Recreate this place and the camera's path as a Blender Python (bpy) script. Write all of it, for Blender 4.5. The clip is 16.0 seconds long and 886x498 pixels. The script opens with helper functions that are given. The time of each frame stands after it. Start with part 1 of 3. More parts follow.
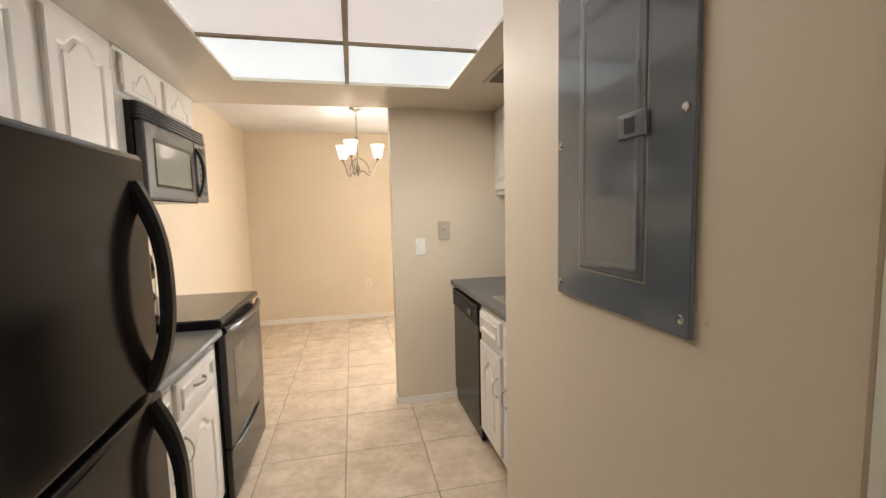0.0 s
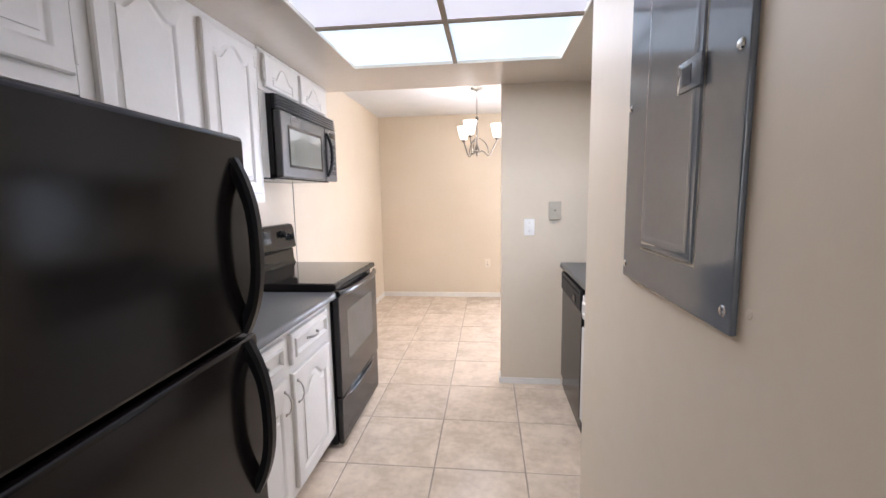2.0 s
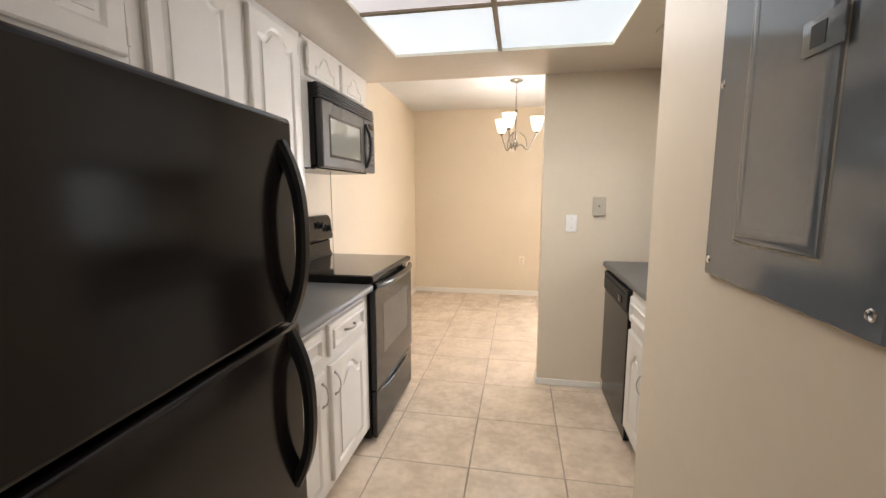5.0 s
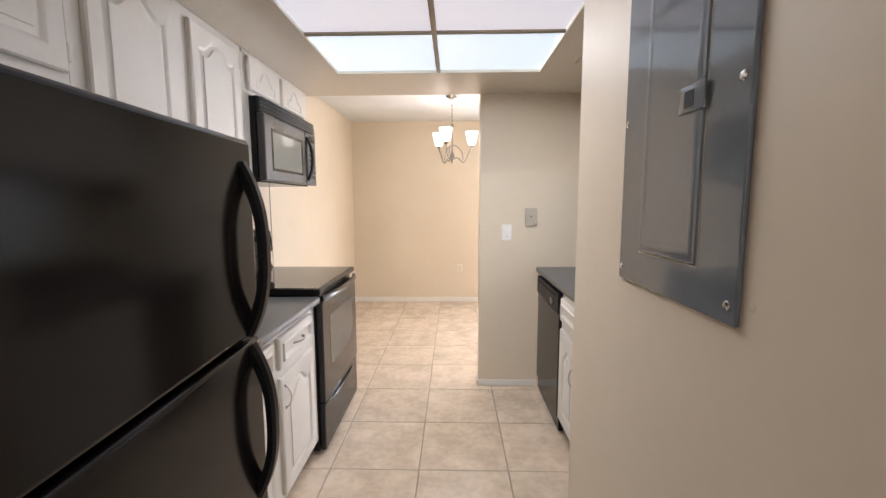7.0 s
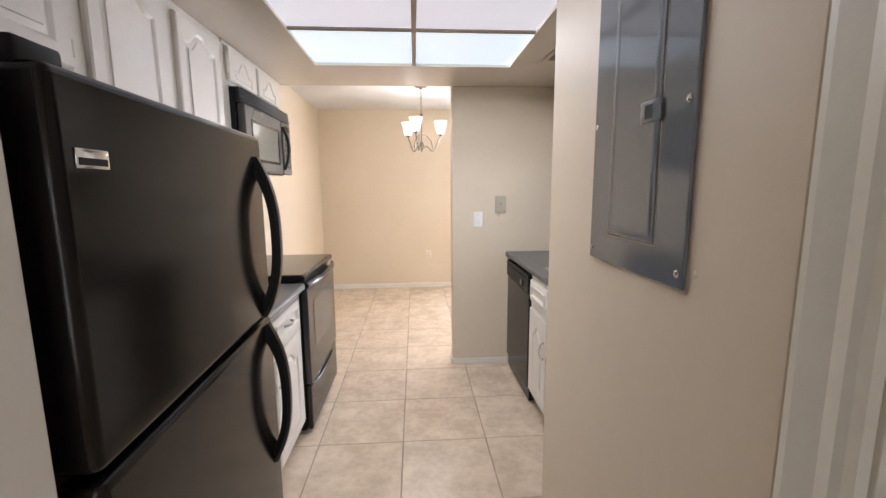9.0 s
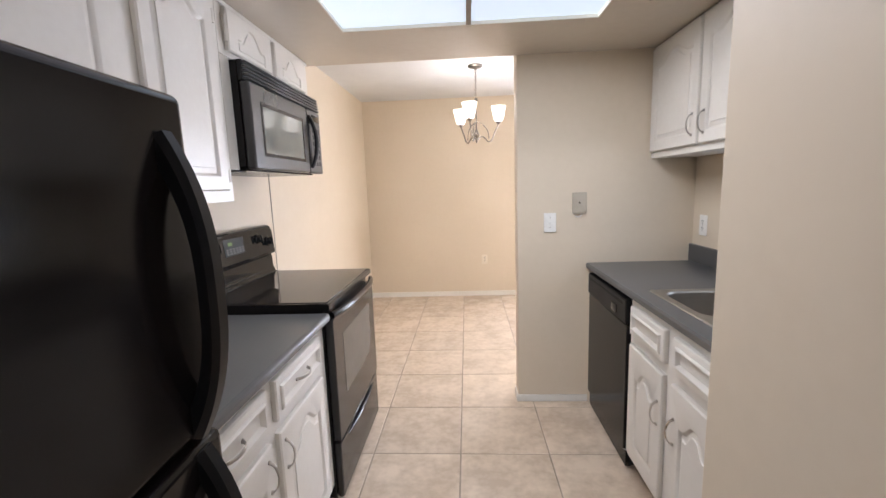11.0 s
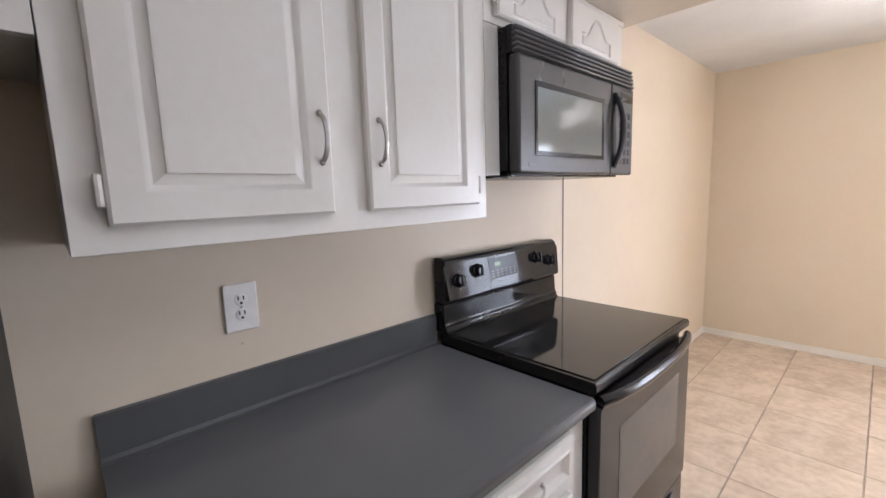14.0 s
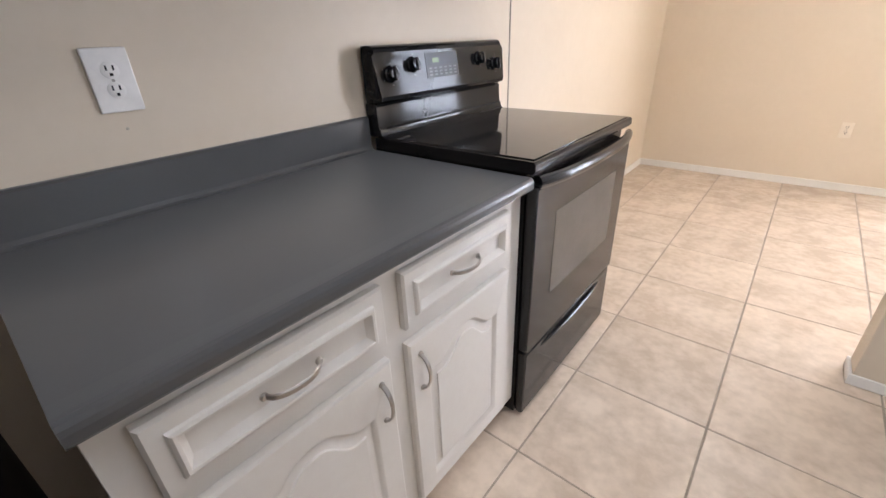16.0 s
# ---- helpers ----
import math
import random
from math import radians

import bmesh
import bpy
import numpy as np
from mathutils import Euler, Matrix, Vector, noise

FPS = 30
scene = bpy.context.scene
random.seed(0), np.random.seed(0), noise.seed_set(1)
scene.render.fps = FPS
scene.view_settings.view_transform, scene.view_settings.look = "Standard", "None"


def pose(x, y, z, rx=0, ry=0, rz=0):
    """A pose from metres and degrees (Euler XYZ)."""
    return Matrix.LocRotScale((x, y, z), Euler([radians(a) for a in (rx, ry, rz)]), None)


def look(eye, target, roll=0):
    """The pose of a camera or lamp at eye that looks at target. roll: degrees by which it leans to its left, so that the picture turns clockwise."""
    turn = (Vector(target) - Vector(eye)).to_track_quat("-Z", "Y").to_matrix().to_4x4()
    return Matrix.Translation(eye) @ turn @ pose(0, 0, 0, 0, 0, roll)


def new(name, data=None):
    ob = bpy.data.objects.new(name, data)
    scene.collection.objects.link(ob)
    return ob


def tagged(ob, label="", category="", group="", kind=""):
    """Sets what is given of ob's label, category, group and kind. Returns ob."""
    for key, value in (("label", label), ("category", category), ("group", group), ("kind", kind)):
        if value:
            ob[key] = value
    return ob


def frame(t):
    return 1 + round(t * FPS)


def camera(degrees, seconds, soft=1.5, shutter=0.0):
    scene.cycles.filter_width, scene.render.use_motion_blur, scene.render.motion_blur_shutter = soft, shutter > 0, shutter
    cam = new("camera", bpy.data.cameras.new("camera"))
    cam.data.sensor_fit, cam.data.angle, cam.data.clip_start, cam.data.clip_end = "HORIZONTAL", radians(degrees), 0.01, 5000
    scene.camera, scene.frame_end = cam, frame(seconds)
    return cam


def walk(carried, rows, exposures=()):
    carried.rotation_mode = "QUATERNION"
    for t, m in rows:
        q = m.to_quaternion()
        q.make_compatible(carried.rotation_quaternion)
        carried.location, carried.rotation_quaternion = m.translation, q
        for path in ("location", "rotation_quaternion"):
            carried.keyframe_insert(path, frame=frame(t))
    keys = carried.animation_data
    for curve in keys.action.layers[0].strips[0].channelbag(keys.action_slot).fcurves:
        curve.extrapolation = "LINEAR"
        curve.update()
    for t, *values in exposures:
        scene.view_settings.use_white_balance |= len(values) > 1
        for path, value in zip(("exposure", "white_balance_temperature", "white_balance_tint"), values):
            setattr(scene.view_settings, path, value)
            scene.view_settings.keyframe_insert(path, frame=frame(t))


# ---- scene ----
cam = camera(93.6, 16.0)
PATH = [
    (0, (1.261, 0.169, 1.424), (1.683, 2.115, 1.243), -1.3),
    (0.5, (1.301, 0.217, 1.414), (1.573, 2.187, 1.195), -1.0),
    (1, (1.383, 0.211, 1.411), (1.483, 2.195, 1.184), 0.0),
    (1.5, (1.426, 0.175, 1.402), (1.354, 2.158, 1.156), -0.0),
    (2, (1.451, 0.16, 1.399), (1.236, 2.132, 1.146), -0.9),
    (2.5, (1.446, 0.165, 1.396), (1.132, 2.125, 1.151), -1.3),
    (3, (1.431, 0.183, 1.389), (1.042, 2.129, 1.139), -1.5),
    (3.5, (1.4, 0.205, 1.376), (0.975, 2.138, 1.089), -0.9),
    (4, (1.382, 0.219, 1.375), (0.991, 2.158, 1.082), -0.5),
    (6.5, (1.391, 0.176, 1.387), (1.143, 2.148, 1.169), 0.2),
    (7, (1.352, 0.109, 1.401), (1.303, 2.095, 1.172), -0.2),
    (7.5, (1.282, -0.003, 1.403), (1.471, 1.97, 1.139), -1.3),
    (8, (1.249, -0.073, 1.407), (1.49, 1.889, 1.106), -1.1),
    (8.5, (1.259, -0.073, 1.414), (1.445, 1.897, 1.122), -0.6),
    (11, (1.239, 0.584, 1.414), (1.118, 2.558, 1.115), -2.0),
    (11.5, (1.231, 0.741, 1.411), (0.908, 2.69, 1.098), -1.6),
    (12, (1.178, 0.905, 1.437), (0.615, 2.81, 1.208), -2.9),
    (12.5, (1.131, 1.059, 1.458), (0.265, 2.852, 1.265), -4.3),
    (13, (1.135, 1.192, 1.477), (-0.045, 2.801, 1.342), -3.6),
    (13.5, (1.15, 1.231, 1.494), (-0.222, 2.681, 1.371), -2.4),
    (14, (1.142, 1.24, 1.46), (-0.304, 2.596, 1.193), -1.9),
    (14.5, (1.137, 1.24, 1.403), (-0.307, 2.531, 0.903), -2.1),
    (15, (1.134, 1.256, 1.335), (-0.263, 2.499, 0.625), -2.8),
    (15.5, (1.138, 1.268, 1.268), (-0.176, 2.512, 0.416), -3.1),
    (16, (1.141, 1.292, 1.233), (-0.02, 2.649, 0.332), -2.5),
]
EXPOSURES = [(0, 0.1, 6950, 13), (0.5, 0.26, 5800, 15), (1.0, 0.34, 5850, 17), (1.5, 0.36, 5650, 17), (2.5, 0.38, 5650, 16), (3.0, 0.29, 6600, 14), (3.5, 0.24, 7100, 13), (4.0, 0.21, 6950, 13),
             (6.5, 0.18, 6200, 15), (8.5, 0.17, 6100, 16), (11.0, 0.1, 5900, 16), (12.0, 0.06, 5850, 16), (13.0, -0.07, 5850, 17), (13.5, -0.03, 5850, 17), (14.0, 0.05, 5850, 17), (16.0, 0.23, 5900, 16)]
walk(cam, [(t, look(eye, target, roll)) for t, eye, target, roll in PATH], EXPOSURES)

# ---- world and light ----
world = bpy.data.worlds.new("sky")
scene.world = world
world.use_nodes = True
wn = world.node_tree
sky = wn.nodes.new("ShaderNodeTexSky")
sky.sky_type, sky.sun_disc, sky.sun_elevation, sky.sun_rotation = "NISHITA", False, radians(48), radians(281)
wn.links.new(sky.outputs[0], wn.nodes["Background"].inputs[0])
wn.nodes["Background"].inputs[1].default_value = 0.12
sun = new("sun", bpy.data.lights.new("sun", "SUN"))
sun.data.energy, sun.data.angle, sun.data.color = 3.0, radians(0.5), (1, 0.95, 0.87)
sun.matrix_world = look((-10, 2, 11), (0, 0, 0))
scene.view_settings.exposure = 0.0
GARDEN, ENTRY = 90.0, 9.5
TUBES, BULB = (3.4, 7.6, 19.0), 2.9


# ---- materials ----
def mat(name, c1, c2=None, rough=0.5, metal=0.0, coarse=3.0, fine=60.0, bump=0.05, bump_scale=150.0, rvar=0.08, spread=0.5, coat=0.0, detail=4.0, per_piece=0.0, spec=0.5):
    """A surface with two scales of colour variation, uneven gloss and a fine relief."""
    m = bpy.data.materials.new(name)
    m.use_nodes = True
    nt = m.node_tree
    b = nt.nodes["Principled BSDF"]
    c2 = c2 or tuple(v * 0.88 for v in c1)
    co = nt.nodes.new("ShaderNodeTexCoord")
    src_v = co.outputs["Object"]
    if per_piece:
        info = nt.nodes.new("ShaderNodeObjectInfo")
        off = nt.nodes.new("ShaderNodeVectorMath")
        off.operation = "SCALE"
        comb = nt.nodes.new("ShaderNodeCombineXYZ")
        for i in range(3):
            nt.links.new(info.outputs["Random"], comb.inputs[i])
        nt.links.new(comb.outputs[0], off.inputs[0])
        off.inputs["Scale"].default_value = 37.0
        add = nt.nodes.new("ShaderNodeVectorMath")
        nt.links.new(src_v, add.inputs[0])
        nt.links.new(off.outputs[0], add.inputs[1])
        src_v = add.outputs[0]
    def tex(scale, det):
        n = nt.nodes.new("ShaderNodeTexNoise")
        n.inputs["Scale"].default_value, n.inputs["Detail"].default_value = scale, det
        nt.links.new(src_v, n.inputs["Vector"])
        return n
    big, small = tex(coarse, detail), tex(fine, 3.0)
    mixf = nt.nodes.new("ShaderNodeMath")
    mixf.operation = "MULTIPLY_ADD"
    nt.links.new(small.outputs[0], mixf.inputs[0])
    mixf.inputs[1].default_value = 0.35
    nt.links.new(big.outputs[0], mixf.inputs[2])
    ramp = nt.nodes.new("ShaderNodeMapRange")
    nt.links.new(mixf.outputs[0], ramp.inputs[0])
    ramp.inputs[1].default_value, ramp.inputs[2].default_value = 0.675 - 0.3 * spread, 0.675 + 0.3 * spread
    mix = nt.nodes.new("ShaderNodeMix")
    mix.data_type = "RGBA"
    nt.links.new(ramp.outputs[0], mix.inputs[0])
    mix.inputs[6].default_value, mix.inputs[7].default_value = (*c1, 1), (*c2, 1)
    out = mix.outputs[2]
    if per_piece:
        hsv = nt.nodes.new("ShaderNodeHueSaturation")
        mr = nt.nodes.new("ShaderNodeMapRange")
        nt.links.new(info.outputs["Random"], mr.inputs[0])
        mr.inputs[3].default_value, mr.inputs[4].default_value = 1 - per_piece, 1 + per_piece
        nt.links.new(mr.outputs[0], hsv.inputs["Value"])
        nt.links.new(out, hsv.inputs["Color"])
        out = hsv.outputs[0]
    nt.links.new(out, b.inputs["Base Color"])
    rr = nt.nodes.new("ShaderNodeMapRange")
    nt.links.new(big.outputs[0], rr.inputs[0])
    rr.inputs[3].default_value, rr.inputs[4].default_value = max(0.02, rough - rvar), min(1, rough + rvar)
    nt.links.new(rr.outputs[0], b.inputs["Roughness"])
    b.inputs["Metallic"].default_value = metal
    b.inputs["Specular IOR Level"].default_value = spec
    b.inputs["Coat Weight"].default_value = coat
    if bump:
        bn = tex(bump_scale, 2.0)
        bp = nt.nodes.new("ShaderNodeBump")
        bp.inputs["Strength"].default_value, bp.inputs["Distance"].default_value = bump, 0.002
        nt.links.new(bn.outputs[0], bp.inputs["Height"])
        nt.links.new(bp.outputs[0], b.inputs["Normal"])
    return m


def glow(name, colour, strength):
    """A lit diffuser with a faint mottle."""
    m = mat(name, (0.8, 0.8, 0.8), rough=0.4)
    b = m.node_tree.nodes["Principled BSDF"]
    b.inputs["Emission Color"].default_value, b.inputs["Emission Strength"].default_value = (*colour, 1), strength
    return m


WALL = mat("wall_paint", (0.708, 0.612, 0.483), (0.678, 0.582, 0.453), rough=0.5, coarse=1.2, fine=25, bump=0.09, bump_scale=110)
SOFFIT = mat("soffit_paint", (0.66, 0.59, 0.495), (0.62, 0.55, 0.455), rough=0.235, rvar=0.02, coarse=1.2, fine=25, bump=0.05, bump_scale=60)
CEIL = mat("ceiling_paint", (0.70, 0.70, 0.69), rough=0.8, coarse=1.5, fine=60, bump=0.5, bump_scale=70)
TRIM = mat("trim_paint", (0.70, 0.68, 0.60), (0.65, 0.62, 0.54), rough=0.32, coarse=2, fine=40, bump=0.05)
CAB = mat("cabinet_paint", (0.72, 0.69, 0.64), (0.68, 0.645, 0.59), rough=0.33, coarse=2.5, fine=45, bump=0.08, bump_scale=120)
CABIN = mat("cabinet_shadow_gap", (0.25, 0.22, 0.18), rough=0.7)
COUNTER = mat("slate_laminate", (0.069, 0.0695, 0.0705), (0.081, 0.0815, 0.0825), rvar=0.012, rough=0.30, coarse=5, fine=220, bump=0.07, bump_scale=500, spread=0.9)
TILE = mat("floor_tile", (0.73, 0.61, 0.485), (0.56, 0.452, 0.345), rvar=0.02, rough=0.235, spec=0.55, coarse=6.5, fine=26, bump=0.4, bump_scale=20, spread=0.6, detail=9.0, per_piece=0.05)
GROUT = mat("grout", (0.39, 0.325, 0.258), (0.30, 0.25, 0.195), rough=0.9, coarse=8, fine=120, bump=0.3)
BLACK = mat("black_enamel", (0.008, 0.007, 0.007), (0.011, 0.0095, 0.009), rough=0.19, coarse=3, fine=80, bump=0.0, rvar=0.015, spec=0.25)
FRIDGE = mat("fridge_enamel", (0.0065, 0.0052, 0.005), (0.0085, 0.0065, 0.006), rough=0.14, coarse=2, fine=90, bump=0.02, bump_scale=300, rvar=0.01, spec=0.30)
PLASTIC = mat("black_plastic", (0.008, 0.0078, 0.0085), rough=0.40, spec=0.2, coarse=5, fine=120, bump=0.1, bump_scale=400)
GLASSTOP = mat("ceramic_glass", (0.01, 0.01, 0.01), rough=0.06, coarse=6, fine=60, bump=0.0, rvar=0.015, spec=0.6)
PANELBLACK = mat("glossy_control_black", (0.012, 0.012, 0.0125), rough=0.07, coarse=5, fine=80, bump=0.0, rvar=0.01, spec=0.26)
OVENGLASS = mat("oven_glass", (0.115, 0.106, 0.093), rough=0.12, spec=0.2, coarse=6, fine=60, bump=0.0, rvar=0.03)
MWFACE = mat("microwave_face", (0.042, 0.040, 0.038), (0.034, 0.033, 0.031), rough=0.3, spec=0.4, coarse=3, fine=120, bump=0.06, bump_scale=500)
SLAT = mat("grille_plastic", (0.10, 0.098, 0.094), rough=0.35, rvar=0.03, coarse=5, fine=120, bump=0.0)
MWGLASS = mat("microwave_glass", (0.15, 0.17, 0.163), rough=0.07, bump=0.0, rvar=0.02, spec=0.55, coat=0.3)
OVENDOOR = mat("oven_enamel", (0.016, 0.0152, 0.0148), (0.019, 0.018, 0.0175), rough=0.15, spec=0.32, coarse=3, fine=90, bump=0.0, rvar=0.015)
BOWBLACK = mat("handle_black", (0.005, 0.005, 0.0055), rough=0.33, rvar=0.03, spec=0.2, coarse=5, fine=120, bump=0.08, bump_scale=400)
GLOSSBLACK = mat("gloss_black", (0.007, 0.007, 0.008), rough=0.19, spec=0.4, coarse=4, fine=90, bump=0.02, rvar=0.03)
DARK = mat("dark_recess", (0.01, 0.01, 0.01), rough=0.8)
STEEL = mat("brushed_steel", (0.46, 0.435, 0.40), (0.40, 0.38, 0.35), rough=0.36, metal=1.0, coarse=6, fine=200, bump=0.06, bump_scale=300)
NICKEL = mat("brushed_nickel", (0.27, 0.245, 0.215), (0.22, 0.20, 0.175), rough=0.28, metal=1.0, coarse=8, fine=150, bump=0.03)
SATIN = mat("satin_nickel", (0.50, 0.475, 0.44), (0.44, 0.415, 0.38), rough=0.3, metal=1.0, coarse=8, fine=150, bump=0.03)
BASEPAINT = mat("baseboard_paint", (0.80, 0.775, 0.73), (0.75, 0.72, 0.67), rough=0.35, coarse=3, fine=40, bump=0.04)
FRIDGESIDE = mat("fridge_side", (0.005, 0.0045, 0.0048), rough=0.4, bump=0.05, bump_scale=500, spec=0.06)
CHROME = mat("chrome", (0.7, 0.7, 0.7), rough=0.12, metal=1.0, bump=0.0)
PANELGREY = mat("grey_enamel", (0.118, 0.133, 0.150), (0.108, 0.122, 0.137), rough=0.10, spec=0.7, coarse=2.5, fine=70, bump=0.25, bump_scale=7, rvar=0.02)
WHITEPLASTIC = mat("white_plastic", (0.90, 0.88, 0.84), rough=0.35, bump=0.02)
IVORYPLASTIC = mat("ivory_plastic", (0.80, 0.715, 0.59), rough=0.4, bump=0.02)
BEIGEPLASTIC = mat("aged_plastic", (0.50, 0.45, 0.36), (0.44, 0.39, 0.31), rough=0.45, bump=0.03)
VENTBROWN = mat("vent_brown", (0.16, 0.125, 0.095), (0.12, 0.095, 0.07), rough=0.5, bump=0.03)
BRONZE = mat("grid_bar", (0.30, 0.25, 0.19), (0.24, 0.20, 0.15), rough=0.4, metal=0.3)
BEAD = mat("edge_bead", (0.30, 0.27, 0.22), rough=0.5)
PRINT = mat("pale_print", (0.055, 0.058, 0.056), rough=0.5, bump=0.0)
LCD = mat("display_green", (0.10, 0.16, 0.05), rough=0.2, bump=0.0)
DISPLAY = mat("display_glass", (0.018, 0.021, 0.021), spec=0.2, rough=0.2, bump=0.0)
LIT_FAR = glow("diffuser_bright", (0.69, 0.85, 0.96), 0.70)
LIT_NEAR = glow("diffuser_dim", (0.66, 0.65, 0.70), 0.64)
SHADE = glow("frosted_shade", (1.0, 0.90, 0.74), 1.5)
LEAF = mat("outdoor_green", (0.10, 0.16, 0.07), (0.35, 0.42, 0.30), rough=0.9, coarse=1.5, fine=9, bump=0.0, spread=0.9)
OUTSIDE = mat("outside_haze", (0.5, 0.55, 0.5), rough=1.0, bump=0.0)
OUTSIDE.node_tree.nodes["Principled BSDF"].inputs["Emission Color"].default_value = (0.78, 0.86, 1.0, 1)
OUTSIDE.node_tree.nodes["Principled BSDF"].inputs["Emission Strength"].default_value = 1.7
GLASS = bpy.data.materials.new("window_glass")
GLASS.use_nodes = True
GLASS.node_tree.nodes["Principled BSDF"].inputs["Transmission Weight"].default_value = 1.0
GLASS.node_tree.nodes["Principled BSDF"].inputs["Roughness"].default_value = 0.0


# ---- building helpers ----
def finish(bm, name, material, smooth=True):
    me = bpy.data.meshes.new(name)
    bmesh.ops.recalc_face_normals(bm, faces=bm.faces)
    bm.to_mesh(me)
    bm.free()
    if smooth:
        me.polygons.foreach_set("use_smooth", [True] * len(me.polygons))
        me.set_sharp_from_angle(angle=radians(32))
        for p in me.polygons:
            if p.area > 0.006:
                p.use_smooth = False
    for one in material if isinstance(material, (list, tuple)) else (material,):
        me.materials.append(one)
    return me


def part(name, bm, material, parent, label=""):
    ob = new(name, finish(bm, name, material))
    ob.parent = parent
    if label:
        tagged(ob, label)
    return ob


def thing(name, place, label, category, group="", kind=""):
    ob = new(name)
    ob.empty_display_size = 0.05
    ob.location = place
    return tagged(ob, label, category, group, kind)


def solid(name, bm, material, label, category, kind="", place=(0, 0, 0), group=""):
    ob = new(name, finish(bm, name, material))
    ob.location = place
    return tagged(ob, label, category, group, kind)


def box(lo, hi, bevel=0.0, bm=None, segments=2):
    bm = bm or bmesh.new()
    g = bmesh.ops.create_cube(bm, size=1.0)["verts"]
    for v in g:
        v.co = Vector([lo[i] + (v.co[i] + 0.5) * (hi[i] - lo[i]) for i in range(3)])
    if bevel:
        edges = list({e for v in g for e in v.link_edges})
        bmesh.ops.bevel(bm, geom=edges, offset=bevel, segments=segments, profile=0.5, affect="EDGES")
    return bm


def tube(points, r, seg=8, bm=None, flat=1.0):
    """A round or flattened bar along points."""
    bm = bm or bmesh.new()
    pts = [Vector(p) for p in points]
    rings, side = [], None
    for i, p in enumerate(pts):
        d = (pts[min(i + 1, len(pts) - 1)] - pts[max(i - 1, 0)]).normalized()
        if side is None:
            side = d.cross(Vector((0, 1, 0) if abs(d.y) < 0.9 else (1, 0, 0))).normalized()
        side = (side - d * side.dot(d)).normalized()
        up = d.cross(side)
        rr = r[i] if isinstance(r, (list, tuple)) else r
        rings.append([bm.verts.new(p + rr * (math.cos(a) * side * flat + math.sin(a) * up)) for a in [2 * math.pi * k / seg for k in range(seg)]])
    for a, b in zip(rings, rings[1:]):
        for k in range(seg):
            bm.faces.new((a[k], a[(k + 1) % seg], b[(k + 1) % seg], b[k]))
    bm.faces.new(rings[0][::-1])
    bm.faces.new(rings[-1])
    return bm


def lathe(profile, seg=20, centre=(0, 0, 0), axis="z", bm=None, caps=True):
    """profile: rows of radius and height along the axis."""
    bm = bm or bmesh.new()
    c, rings = Vector(centre), []
    for r, h in profile:
        ring = []
        for k in range(seg):
            a = 2 * math.pi * k / seg
            p = (r * math.cos(a), r * math.sin(a), h)
            if axis == "x":
                p = (h, p[0], p[1])
            if axis == "y":
                p = (p[0], h, p[1])
            ring.append(bm.verts.new(c + Vector(p)))
        rings.append(ring)
    for a, b in zip(rings, rings[1:]):
        for k in range(seg):
            bm.faces.new((a[k], a[(k + 1) % seg], b[(k + 1) % seg], b[k]))
    if caps:
        bm.faces.new(rings[0][::-1])
        bm.faces.new(rings[-1])
    return bm


def prism(outline, lo, hi, axis="y", bm=None):
    """outline: 2D points in the other two axes, in order; pushed from lo to hi along the axis."""
    bm = bm or bmesh.new()
    def at(p, h):
        return {"x": (h, p[0], p[1]), "y": (p[0], h, p[1]), "z": (p[0], p[1], h)}[axis]
    a, b = [bm.verts.new(at(p, lo)) for p in outline], [bm.verts.new(at(p, hi)) for p in outline]
    n = len(outline)
    for k in range(n):
        bm.faces.new((a[k], a[(k + 1) % n], b[(k + 1) % n], b[k]))
    bm.faces.new(a[::-1])
    bm.faces.new(b)
    return bm


def panel_face(w, h, stile, rise, steps, thick, top=0.0, bottom=0.0):
    """A panelled front standing on the plane x = 0 and facing +x: width along y from 0, height along z. steps: inset and height of each
    ring inside the frame's opening; rise: how far the arch lifts over its shoulders."""
    bm = bmesh.new()
    n = 18
    def opening(d):
        x0, x1, z0, z1 = stile + d, w - stile - d, (bottom or stile) + d, h - (top or stile) - d
        pts = [(x0, z0), (x1, z0)]
        for k in range(n + 1):
            u = 1 - 2 * k / n
            s = min(1.0, max(0.0, (abs(u) - 0.12) / 0.66))
            s = s * s * (3 - 2 * s)
            pts.append(((x0 + x1) / 2 + u * (x1 - x0) / 2, z1 - rise * s))
        return pts
    def outer(d):
        pts = [(d, d), (w - d, d)]
        for k in range(n + 1):
            u = 1 - 2 * k / n
            pts.append((w / 2 + u * (w / 2 - d), h - d))
        return pts
    loops = [[(0.0, p) for p in outer(0)], [(thick - 0.005, p) for p in outer(0)], [(thick, p) for p in outer(0.005)]]
    loops += [[(thick + z, p) for p in opening(d)] for d, z in steps]
    rings = [[bm.verts.new((x, p[0], p[1])) for x, p in loop] for loop in loops]
    m = len(rings[0])
    for a, b in zip(rings, rings[1:]):
        for k in range(m):
            bm.faces.new((a[k], a[(k + 1) % m], b[(k + 1) % m], b[k]))
    bm.faces.new(rings[-1])
    bm.faces.new(rings[0][::-1])
    return bm


